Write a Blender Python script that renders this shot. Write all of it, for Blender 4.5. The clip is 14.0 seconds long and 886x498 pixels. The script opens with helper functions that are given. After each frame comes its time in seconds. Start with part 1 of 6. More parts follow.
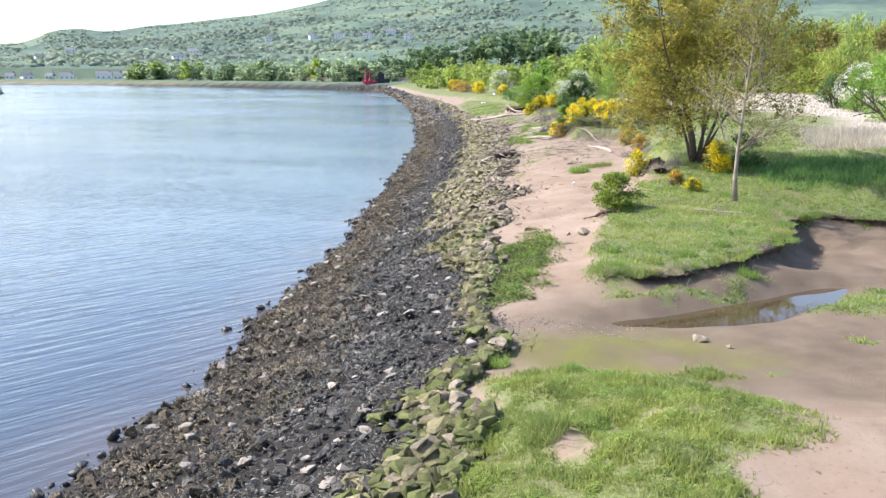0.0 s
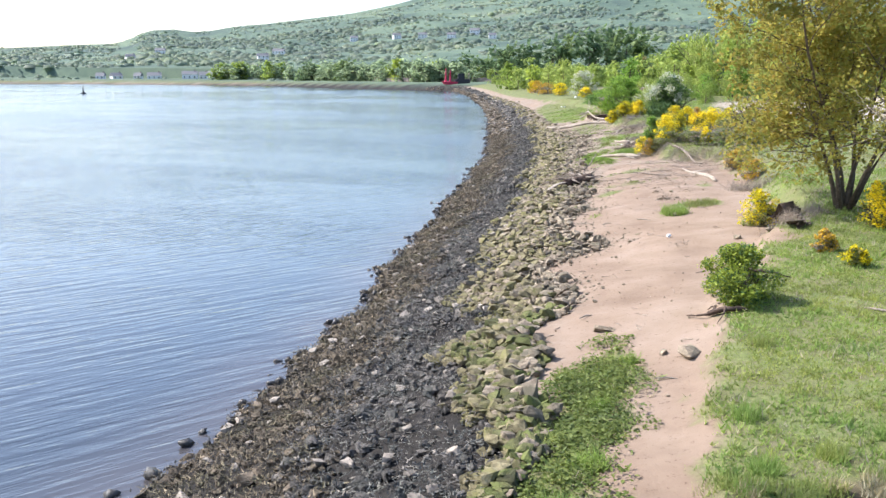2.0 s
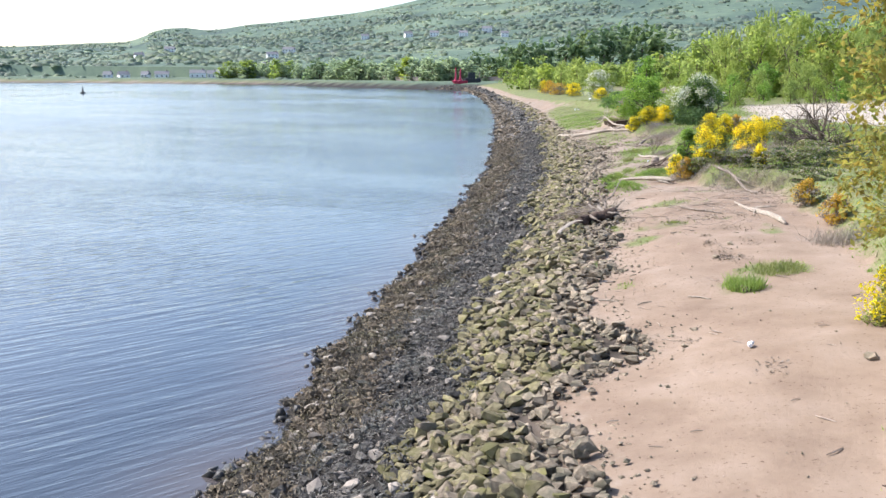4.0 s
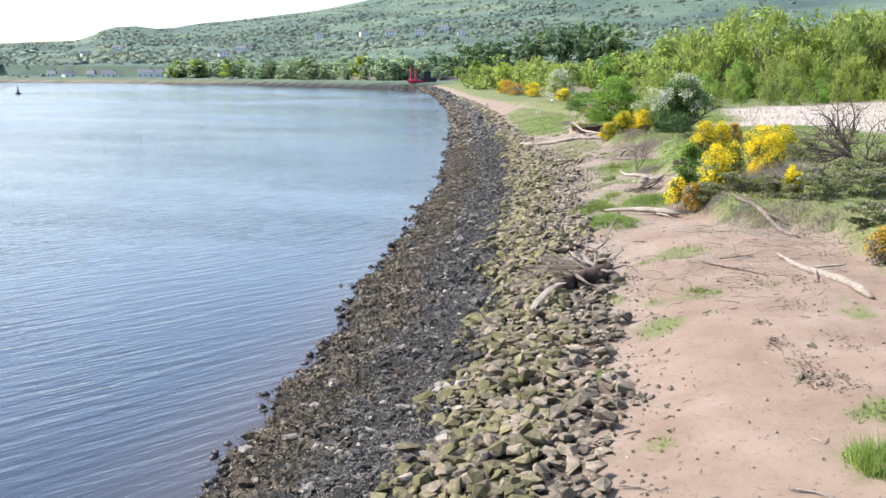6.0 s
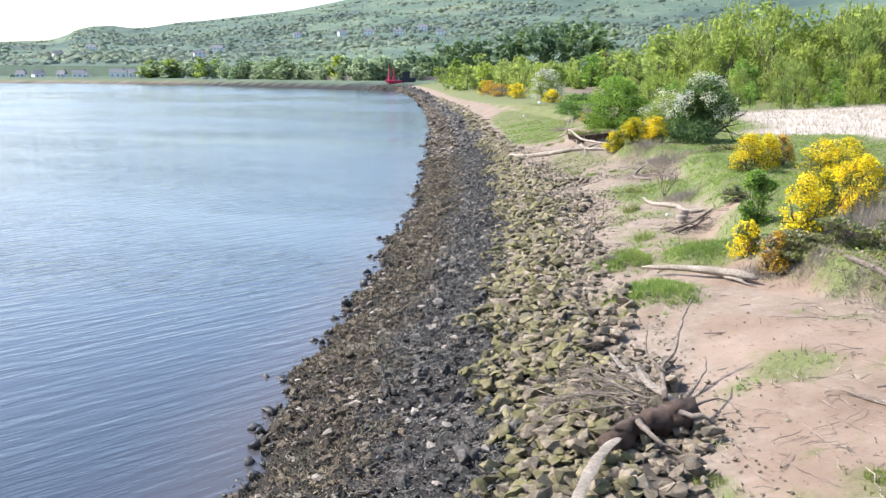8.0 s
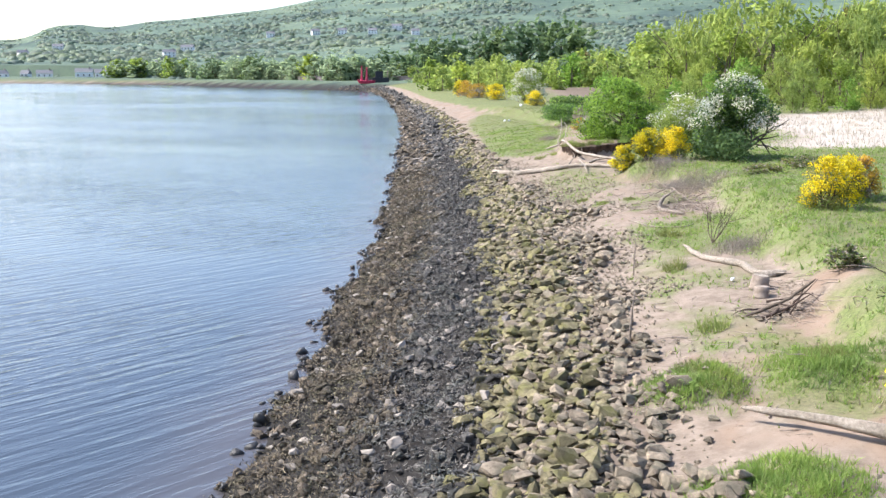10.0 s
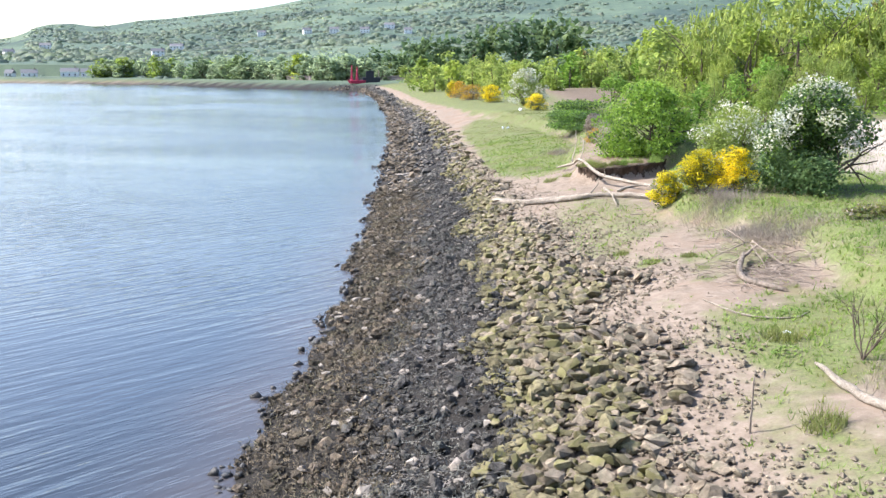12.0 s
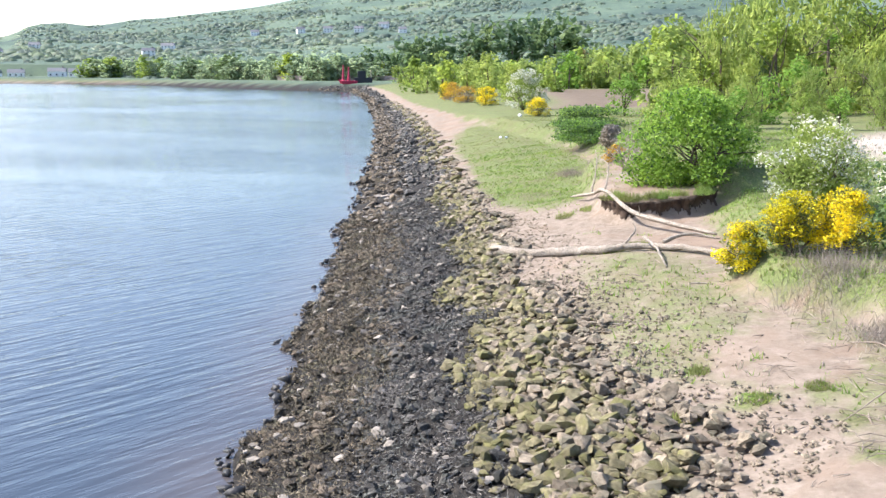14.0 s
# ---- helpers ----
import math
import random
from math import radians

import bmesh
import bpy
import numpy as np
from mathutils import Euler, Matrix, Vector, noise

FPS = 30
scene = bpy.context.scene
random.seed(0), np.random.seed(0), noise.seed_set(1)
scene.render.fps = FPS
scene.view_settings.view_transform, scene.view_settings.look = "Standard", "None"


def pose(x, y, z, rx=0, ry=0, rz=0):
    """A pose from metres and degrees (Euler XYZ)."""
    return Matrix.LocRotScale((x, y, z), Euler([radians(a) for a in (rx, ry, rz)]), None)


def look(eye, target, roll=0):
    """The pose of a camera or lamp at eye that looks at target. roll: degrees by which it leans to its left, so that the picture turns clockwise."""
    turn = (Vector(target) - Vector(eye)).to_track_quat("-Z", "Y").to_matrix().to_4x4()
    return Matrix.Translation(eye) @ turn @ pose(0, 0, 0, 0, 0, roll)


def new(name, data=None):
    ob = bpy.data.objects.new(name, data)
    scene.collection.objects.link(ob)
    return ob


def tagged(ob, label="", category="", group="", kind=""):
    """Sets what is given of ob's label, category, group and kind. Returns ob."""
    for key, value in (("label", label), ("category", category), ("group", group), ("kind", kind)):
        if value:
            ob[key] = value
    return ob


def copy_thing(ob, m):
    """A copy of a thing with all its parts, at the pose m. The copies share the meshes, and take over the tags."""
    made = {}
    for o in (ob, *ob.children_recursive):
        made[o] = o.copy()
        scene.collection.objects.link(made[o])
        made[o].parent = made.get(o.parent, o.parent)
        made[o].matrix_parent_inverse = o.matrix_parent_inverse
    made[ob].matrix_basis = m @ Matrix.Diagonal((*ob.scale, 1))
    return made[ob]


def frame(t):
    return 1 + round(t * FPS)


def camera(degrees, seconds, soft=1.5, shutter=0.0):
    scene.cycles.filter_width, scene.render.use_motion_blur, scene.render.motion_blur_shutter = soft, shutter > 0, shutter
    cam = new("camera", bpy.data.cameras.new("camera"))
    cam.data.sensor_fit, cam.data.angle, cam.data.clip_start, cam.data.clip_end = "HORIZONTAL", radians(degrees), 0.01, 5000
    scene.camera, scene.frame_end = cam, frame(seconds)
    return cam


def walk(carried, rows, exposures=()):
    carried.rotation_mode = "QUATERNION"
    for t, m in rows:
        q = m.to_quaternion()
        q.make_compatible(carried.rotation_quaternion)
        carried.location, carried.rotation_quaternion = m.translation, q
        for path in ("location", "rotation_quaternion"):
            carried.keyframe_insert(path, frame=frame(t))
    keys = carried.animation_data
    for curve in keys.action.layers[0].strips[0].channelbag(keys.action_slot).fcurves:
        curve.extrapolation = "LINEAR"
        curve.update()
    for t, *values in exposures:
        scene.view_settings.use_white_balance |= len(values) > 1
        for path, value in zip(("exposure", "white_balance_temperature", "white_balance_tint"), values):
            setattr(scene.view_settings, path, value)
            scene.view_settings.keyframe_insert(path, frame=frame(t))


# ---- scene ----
# ---------------------------------------------------------------- camera
cam = camera(50.7, 14.0, soft=1.42)
# seconds, x, y, z, yaw, pitch
PATH = [
    (0.0, 0.00, 0.00, 9.00, 0.02, -10.65),
    (0.5, 0.43, 3.24, 9.04, 0.45, -10.65),
    (1.0, 0.87, 6.58, 9.12, 3.12, -10.65),
    (1.5, 1.21, 9.95, 9.24, 4.32, -10.66),
    (2.0, 1.46, 13.32, 9.36, 5.12, -10.68),
    (2.5, 1.64, 16.74, 9.47, 5.02, -10.70),
    (2.7, 1.68, 18.10, 9.50, 5.06, -10.71),
    (4.8, 1.86, 31.93, 9.60, 6.20, -10.80),
    (5.0, 1.85, 33.25, 9.60, 4.86, -10.80),
    (5.5, 1.72, 36.49, 9.60, 3.37, -10.81),
    (6.0, 1.60, 39.74, 9.58, 3.31, -10.82),
    (6.5, 1.49, 42.98, 9.56, 3.26, -10.82),
    (7.0, 1.38, 46.21, 9.55, 3.20, -10.82),
    (7.5, 1.29, 49.50, 9.53, 3.14, -10.82),
    (8.0, 1.18, 52.75, 9.51, 2.09, -10.82),
    (8.2, 1.14, 54.04, 9.50, 2.00, -10.82),
    (10.3, 1.07, 67.70, 9.49, 0.42, -10.84),
    (10.5, 1.06, 69.03, 9.50, 0.36, -10.85),
    (11.0, 1.10, 72.29, 9.54, 0.30, -10.87),
    (11.5, 1.17, 75.60, 9.59, 0.25, -10.88),
    (12.0, 1.26, 78.90, 9.65, 0.19, -10.88),
    (12.5, 1.38, 82.15, 9.70, 0.13, -10.88),
    (13.0, 1.50, 85.40, 9.74, 0.04, -10.88),
    (13.5, 1.66, 88.63, 9.77, 0.00, -10.89),
    (14.0, 1.82, 91.87, 9.79, -0.08, -10.90),
]
# seconds, exposure: the film brightens a little at both ends
EXPOSURES = [(0.0, 1.33), (2.5, 1.25), (5.0, 1.15), (7.5, 1.22), (11.0, 1.29), (14.0, 1.37)]
walk(cam, [(t, pose(x, y, z, 90 + pitch, 0, yaw)) for t, x, y, z, yaw, pitch in PATH], EXPOSURES)

# ---------------------------------------------------------------- daylight
SUN_AZ, SUN_EL = 284.0, 46.0          # degrees clockwise from +y, and above the horizon
world = bpy.data.worlds.new("sky")
scene.world = world
world.use_nodes = True
sky = world.node_tree.nodes.new("ShaderNodeTexSky")
sky.sky_type, sky.sun_disc = "NISHITA", False
sky.sun_elevation, sky.sun_rotation = radians(SUN_EL), radians(SUN_AZ)
sky.air_density, sky.dust_density, sky.ozone_density = 1.0, 1.9, 1.5
world.node_tree.links.new(sky.outputs[0], world.node_tree.nodes["Background"].inputs["Color"])
world.node_tree.nodes["Background"].inputs["Strength"].default_value = 0.149
sun = new("sun", bpy.data.lights.new("sun", "SUN"))
sun.data.energy, sun.data.angle, sun.data.color = 3.95, radians(0.5), (1.0, 0.94, 0.85)
a, e = radians(SUN_AZ), radians(SUN_EL)
sun.matrix_world = look((0, 0, 60), (-math.sin(a) * math.cos(e), -math.cos(a) * math.cos(e), 60 - math.sin(e)))
scene.view_settings.use_white_balance = True
scene.view_settings.white_balance_temperature, scene.view_settings.white_balance_tint = 6050, 12


# ---------------------------------------------------------------- materials
def material(name, rough=0.9, metal=0.0, spec=0.3):
    m = bpy.data.materials.new(name)
    m.use_nodes = True
    b = m.node_tree.nodes["Principled BSDF"]
    b.inputs["Roughness"].default_value, b.inputs["Metallic"].default_value = rough, metal
    b.inputs["Specular IOR Level"].default_value = spec
    return m, m.node_tree, b


def node(nt, kind, **values):
    n = nt.nodes.new(kind)
    for k, v in values.items():
        n.inputs[k.replace("_", " ")].default_value = v
    return n


def ramp(nt, source, stops):
    r = nt.nodes.new("ShaderNodeValToRGB")
    els = r.color_ramp.elements
    while len(els) < len(stops):
        els.new(0.5)
    for el, (p, c) in zip(els, stops):
        el.position, el.color = p, (*c, 1) if len(c) == 3 else c
    nt.links.new(source, r.inputs[0])
    return r.outputs[0]


def noise_of(nt, scale, detail=6, rough=0.6, stretch=None):
    co = nt.nodes.new("ShaderNodeNewGeometry").outputs["Position"]
    if stretch:
        mp = nt.nodes.new("ShaderNodeMapping")
        mp.inputs["Rotation"].default_value = (0, 0, radians(stretch[0]))
        mp.inputs["Scale"].default_value = stretch[1:]
        nt.links.new(co, mp.inputs[0])
        co = mp.outputs[0]
    n = node(nt, "ShaderNodeTexNoise", Scale=scale, Detail=detail, Roughness=rough)
    nt.links.new(co, n.inputs["Vector"])
    return n.outputs[0]


def mixed(nt, fac, a, b, how="MIX"):
    m = nt.nodes.new("ShaderNodeMix")
    m.data_type, m.blend_type = "RGBA", how
    for s, v in ((0, fac), (6, a), (7, b)):
        if isinstance(v, (int, float)):
            m.inputs[s].default_value = v
        elif isinstance(v, tuple):
            m.inputs[s].default_value = (*v, 1)
        else:
            nt.links.new(v, m.inputs[s])
    return m.outputs[2]


def bumped(nt, b, height, strength, dist):
    bp = node(nt, "ShaderNodeBump", Strength=strength, Distance=dist)
    nt.links.new(height, bp.inputs["Height"])
    nt.links.new(bp.outputs[0], b.inputs["Normal"])
    return bp


def surface(name, dark, light, scale=3.0, rough=0.9, bump=0.5, dist=0.03, spots=None, vary=0.25, spec=0.3, island=True, broad=None):
    """A rough natural surface: two scales of mottling, a tone of its own for each piece, fine relief."""
    m, nt, b = material(name, rough, 0, spec)
    col = ramp(nt, noise_of(nt, scale), [(0.3, dark), (0.7, light)])
    if spots:
        col = mixed(nt, ramp(nt, noise_of(nt, scale * 0.35, 3), [(0.48, (0, 0, 0)), (0.62, (1, 1, 1))]), col, spots)
    if broad:
        col = mixed(nt, 1.0, col, ramp(nt, noise_of(nt, broad[0], 6, 0.65), [(0.36, broad[1]), (0.64, broad[2])]), "MULTIPLY")
    if island:
        rnd = nt.nodes.new("ShaderNodeNewGeometry").outputs["Random Per Island"]
    else:
        rnd = nt.nodes.new("ShaderNodeObjectInfo").outputs["Random"]
    tone = ramp(nt, rnd, [(0, (1 - vary,) * 3), (1, (1 + vary,) * 3)])
    col = mixed(nt, 1.0, col, tone, "MULTIPLY")
    nt.links.new(col, b.inputs["Base Color"])
    bumped(nt, b, noise_of(nt, scale * 6, 8, 0.7), bump, dist)
    return m


def leafy(name, shades, glow=0.45, own=True, patch=0.7):
    """Leaves: a spread of shades from leaf to leaf and clump to clump, partly letting light through."""
    m, nt, b = material(name, 0.6, 0, 0.25)
    rnd = nt.nodes.new("ShaderNodeNewGeometry").outputs["Random Per Island"]
    n = len(shades)
    col = ramp(nt, rnd, [(i / max(1, n - 1), c) for i, c in enumerate(shades)])
    per = nt.nodes.new("ShaderNodeObjectInfo").outputs["Random"]
    tone = ramp(nt, per, [(0, (0.80, 0.84, 0.84)), (0.5, (1, 1, 1)), (1, (1.1, 1.05, 0.88))])
    col = mixed(nt, 1.0 if own else 0.0, col, tone, "MULTIPLY")
    col = mixed(nt, 1.0, col, ramp(nt, noise_of(nt, patch, 3), [(0.3, (0.7, 0.75, 0.8)), (0.7, (1.2, 1.15, 1.0))]), "MULTIPLY")
    nt.links.new(col, b.inputs["Base Color"])
    t = nt.nodes.new("ShaderNodeBsdfTranslucent")
    nt.links.new(col, t.inputs[0])
    mx = nt.nodes.new("ShaderNodeMixShader")
    mx.inputs[0].default_value = glow
    nt.links.new(b.outputs[0], mx.inputs[1])
    nt.links.new(t.outputs[0], mx.inputs[2])
    nt.links.new(mx.outputs[0], nt.nodes["Material Output"].inputs[0])
    return m


def plain(name, colour, rough=0.7, spec=0.3, vary=0.12):
    m, nt, b = material(name, rough, 0, spec)
    lo, hi = (tuple(c * k for c in colour) for k in (1 - vary, 1 + vary))
    nt.links.new(ramp(nt, noise_of(nt, 1.5, 5), [(0.3, lo), (0.7, hi)]), b.inputs["Base Color"])
    return m


def ground_material():
    m, nt, b = material("shore_ground", 0.95, 0, 0.15)

    def layer(name):
        at = nt.nodes.new("ShaderNodeAttribute")
        at.attribute_name = name
        return at.outputs["Fac"]

    def frayed(name, scale, wide):
        """A layer whose edge is broken up by noise."""
        k = nt.nodes.new("ShaderNodeMath")
        k.operation = "MULTIPLY_ADD"
        nt.links.new(noise_of(nt, scale, 8, 0.65), k.inputs[0])
        k.inputs[1].default_value, k.inputs[2].default_value = wide, -wide / 2
        s = nt.nodes.new("ShaderNodeMath")
        s.operation = "ADD"
        nt.links.new(k.outputs[0], s.inputs[0])
        nt.links.new(layer(name), s.inputs[1])
        return ramp(nt, s.outputs[0], [(0.28, (0, 0, 0)), (0.85, (0.92, 0.92, 0.92))])

    sand = ramp(nt, noise_of(nt, 0.5, 8), [(0.3, (0.172, 0.121, 0.085)), (0.5, (0.222, 0.162, 0.117)), (0.72, (0.268, 0.206, 0.157))])
    speck = ramp(nt, noise_of(nt, 9, 4, 0.7), [(0.30, (0.45, 0.4, 0.36)), (0.40, (1, 1, 1))])
    col = mixed(nt, 1.0, sand, speck, "MULTIPLY")
    grit = ramp(nt, noise_of(nt, 2.2, 8, 0.75), [(0.3, (0.125, 0.096, 0.071)), (0.52, (0.225, 0.178, 0.136)), (0.75, (0.315, 0.258, 0.205))])
    col = mixed(nt, frayed("grit", 1.1, 1.2), col, grit)
    mud = ramp(nt, noise_of(nt, 0.8, 7), [(0.3, (0.105, 0.078, 0.053)), (0.7, (0.165, 0.124, 0.088))])
    col = mixed(nt, layer("mud"), col, mud)
    slime = ramp(nt, noise_of(nt, 1.0, 6), [(0.35, (0.125, 0.102, 0.055)), (0.62, (0.132, 0.125, 0.036))])
    col = mixed(nt, layer("slime"), col, slime)
    turf = ramp(nt, noise_of(nt, 0.6, 8, 0.65), [(0.25, (0.146, 0.136, 0.077)), (0.42, (0.12, 0.133, 0.052)), (0.6, (0.126, 0.162, 0.052)), (0.75, (0.16, 0.158, 0.08))])
    turf = mixed(nt, 1.0, turf, ramp(nt, noise_of(nt, 14, 5, 0.7), [(0.3, (0.42, 0.46, 0.4)), (0.7, (1.5, 1.42, 1.4))]), "MULTIPLY")
    turf = mixed(nt, ramp(nt, noise_of(nt, 1.7, 6, 0.7), [(0.52, (0, 0, 0)), (0.68, (0.5, 0.5, 0.5))]), turf, (0.19, 0.155, 0.105))
    col = mixed(nt, frayed("turf", 1.6, 1.3), col, turf)
    # Near-black bed: paints shade into the stones' gaps; also the far weedy tide band.
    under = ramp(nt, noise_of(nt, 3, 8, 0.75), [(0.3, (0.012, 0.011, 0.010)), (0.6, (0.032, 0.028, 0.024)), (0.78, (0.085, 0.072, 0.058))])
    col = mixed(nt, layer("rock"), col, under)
    # Earth along the terrace edge, with the undercut's shade put into its colour.
    shaded_earth = ramp(nt, noise_of(nt, 5, 7, 0.7), [(0.3, (0.022, 0.016, 0.012)), (0.7, (0.075, 0.052, 0.038))])
    col = mixed(nt, layer("shaded_earth"), col, shaded_earth)
    col = mixed(nt, layer("reed"), col, ramp(nt, noise_of(nt, 1.2, 6), [(0.3, (0.35, 0.30, 0.248)), (0.7, (0.41, 0.358, 0.295))]))
    # Moor greens lean towards blue, with distance haze put into the colour.
    moor = ramp(nt, noise_of(nt, 0.006, 10, 0.65), [(0.36, (0.057, 0.084, 0.071)), (0.47, (0.080, 0.116, 0.083)), (0.56, (0.103, 0.142, 0.099)), (0.64, (0.128, 0.165, 0.109)), (0.74, (0.114, 0.121, 0.095))])
    moor = mixed(nt, 1.0, moor, ramp(nt, noise_of(nt, 0.06, 9, 0.75), [(0.38, (0.72, 0.76, 0.8)), (0.5, (0.95, 0.96, 0.97)), (0.62, (1.15, 1.12, 1.04))]), "MULTIPLY")
    col = mixed(nt, layer("hill"), col, moor)
    nt.links.new(col, b.inputs["Base Color"])
    bumped(nt, b, noise_of(nt, 5, 10, 0.72), 0.6, 0.06)
    return m


def water_material(name, shallow, wind):
    """Wind-ruffled water: long crests running along two directions, and fine chop."""
    m, nt, b = material(name, 0.06 + 0.14 * wind, 0, 0.5)
    at = nt.nodes.new("ShaderNodeAttribute")
    at.attribute_name = "shallow"
    lee = nt.nodes.new("ShaderNodeAttribute")
    lee.attribute_name = "lee"
    body = ramp(nt, noise_of(nt, 0.02, 4), [(0.35, shallow), (0.7, tuple(c * 1.25 for c in shallow))])
    nt.links.new(mixed(nt, at.outputs["Fac"], body, (0.115, 0.082, 0.062)), b.inputs["Base Color"])
    b.inputs["IOR"].default_value = 1.333
    lane = ramp(nt, noise_of(nt, 0.012, 4, 0.6), [(0.4, (0.5,) * 3), (0.62, (1.6,) * 3)])
    k = nt.nodes.new("ShaderNodeMath")
    k.operation = "MULTIPLY"
    k.inputs[1].default_value = 0.05 + 0.075 * wind
    nt.links.new(lane, k.inputs[0])
    nt.links.new(k.outputs[0], b.inputs["Roughness"])
    co = nt.nodes.new("ShaderNodeNewGeometry").outputs["Position"]

    def lined(angle, long, short, detail):
        mp = nt.nodes.new("ShaderNodeMapping")
        mp.vector_type = "TEXTURE"
        mp.inputs["Rotation"].default_value = (0, 0, radians(angle))
        mp.inputs["Scale"].default_value = (long, short, 1)
        nt.links.new(co, mp.inputs[0])
        n = node(nt, "ShaderNodeTexNoise", Scale=1.0, Detail=detail, Roughness=0.55)
        nt.links.new(mp.outputs[0], n.inputs["Vector"])
        return n.outputs[0]

    calm = ramp(nt, lined(-20, 60.0, 22.0, 6), [(0.36, (0.38,) * 3), (0.62, (0.85,) * 3)])
    still = mixed(nt, 1.0, calm, ramp(nt, lee.outputs["Fac"], [(0.0, (1, 1, 1)), (1.0, (0.72,) * 3)]), "MULTIPLY")
    last = None
    for angle, long, short, detail, strength, dist in ((46, 3.6, 0.5, 3, 0.62, 0.20), (14, 3.2, 0.6, 3, 0.22, 0.16), (30, 1.2, 0.25, 3, 0.32, 0.03), (5, 30.0, 6.0, 2, 0.16, 0.5)):
        k = nt.nodes.new("ShaderNodeMath")
        k.operation = "MULTIPLY"
        k.inputs[1].default_value = strength * wind
        nt.links.new(still, k.inputs[0])
        bp = node(nt, "ShaderNodeBump", Distance=dist)
        nt.links.new(k.outputs[0], bp.inputs["Strength"])
        nt.links.new(lined(angle, long, short, detail), bp.inputs["Height"])
        if last:
            nt.links.new(last, bp.inputs["Normal"])
        last = bp.outputs[0]
    nt.links.new(last, b.inputs["Normal"])
    return m


GROUND, WATER = ground_material(), water_material("estuary_water", (0.026, 0.035, 0.047), 1.0)
ROCK_PALE = surface("pale_rock", (0.125, 0.098, 0.068), (0.359, 0.289, 0.205), 7, bump=0.9, dist=0.05, spots=(0.149, 0.130, 0.089), vary=0.35)
ROCK_PALE_OWN = surface("pale_rock_single", (0.135, 0.105, 0.071), (0.355, 0.283, 0.197), 7, bump=0.9, dist=0.05, spots=(0.149, 0.131, 0.09), vary=0.35, island=False)
ROCK_GREEN = surface("algae_rock", (0.091, 0.076, 0.039), (0.271, 0.231, 0.128), 7, bump=0.9, dist=0.05, spots=(0.162, 0.148, 0.057), vary=0.35)
ROCK_GREEN_OWN = surface("algae_rock_single", (0.091, 0.076, 0.039), (0.271, 0.231, 0.128), 7, bump=0.9, dist=0.05, spots=(0.162, 0.148, 0.057), vary=0.35, island=False)
ROCK_MOSS = surface("mossy_rock", (0.05, 0.05, 0.022), (0.145, 0.145, 0.05), 5, bump=0.9, dist=0.05, spots=(0.095, 0.11, 0.028), vary=0.45)
ROCK_WEED = surface("weedy_rock", (0.053, 0.043, 0.034), (0.220, 0.190, 0.150), 6, bump=1.0, dist=0.10, spots=(0.095, 0.083, 0.059), vary=0.45, broad=(0.55, (0.65, 0.62, 0.55), (1.5, 1.35, 1.2)))
ROCK_BLACK = surface("black_weed_rock", (0.038, 0.035, 0.032), (0.179, 0.164, 0.145), 6, bump=1.0, dist=0.10, spots=(0.079, 0.079, 0.068), vary=0.45, broad=(0.55, (0.7, 0.7, 0.7), (1.4, 1.35, 1.3)))
ROCK_LIGHT = surface("bleached_rock", (0.156, 0.133, 0.106), (0.331, 0.285, 0.235), 5, vary=0.3)
WEED = surface("bladder_wrack", (0.058, 0.050, 0.037), (0.206, 0.178, 0.131), 2, 0.7, vary=0.6, spots=(0.115, 0.110, 0.072), broad=(0.6, (0.6, 0.58, 0.5), (1.5, 1.32, 1.12)))
WEED_BLACK = surface("black_wrack", (0.043, 0.040, 0.036), (0.177, 0.163, 0.145), 2, 0.6, vary=0.6, spots=(0.104, 0.107, 0.093), broad=(0.6, (0.65, 0.66, 0.66), (1.45, 1.35, 1.25)))
ROCK_WET = surface("wet_rock", (0.02, 0.018, 0.016), (0.06, 0.055, 0.05), 6, 0.4, vary=0.3)
WOOD_PALE = surface("bleached_driftwood", (0.23, 0.195, 0.157), (0.45, 0.39, 0.325), 14, 0.88, 1.0, 0.04, broad=(1.2, (0.8, 0.78, 0.74), (1.1, 1.08, 1.05)), vary=0.08)
WOOD_GREY = surface("grey_split_wood", (0.095, 0.075, 0.058), (0.27, 0.22, 0.175), 7, 0.9, 0.9, 0.04)
WOOD_DARK = surface("wet_dark_wood", (0.03, 0.02, 0.015), (0.09, 0.06, 0.045), 5)
WOOD_BROWN = surface("weathered_wood", (0.14, 0.108, 0.082), (0.34, 0.275, 0.22), 4)
BARK = surface("dark_bark", (0.06, 0.045, 0.03), (0.15, 0.115, 0.085), 6)
BARK_PALE = surface("pale_bark", (0.17, 0.135, 0.10), (0.33, 0.275, 0.215), 6)
TURF = leafy("turf_blades", [(0.204, 0.249, 0.063), (0.251, 0.302, 0.080), (0.294, 0.337, 0.096), (0.356, 0.363, 0.138)], 0.5, own=False)
SEDGE = leafy("sedge_blades", [(0.095, 0.19, 0.05), (0.14, 0.255, 0.065), (0.20, 0.32, 0.09)], 0.5, own=False)
SHORE_GRASS = leafy("shore_grass_blades", [(0.163, 0.184, 0.055), (0.220, 0.241, 0.074), (0.290, 0.299, 0.109), (0.185, 0.221, 0.059)], 0.45, own=False)
LUSH = leafy("lush_blades", [(0.185, 0.274, 0.061), (0.223, 0.321, 0.074), (0.261, 0.358, 0.089), (0.318, 0.372, 0.121)], 0.5, own=False)
STRAW = leafy("dry_blades", [(0.36, 0.31, 0.21), (0.46, 0.40, 0.29), (0.29, 0.28, 0.14)], 0.35)
REED = leafy("dead_reed", [(0.423, 0.368, 0.294), (0.451, 0.396, 0.317), (0.396, 0.340, 0.271)], 0.45, own=False)
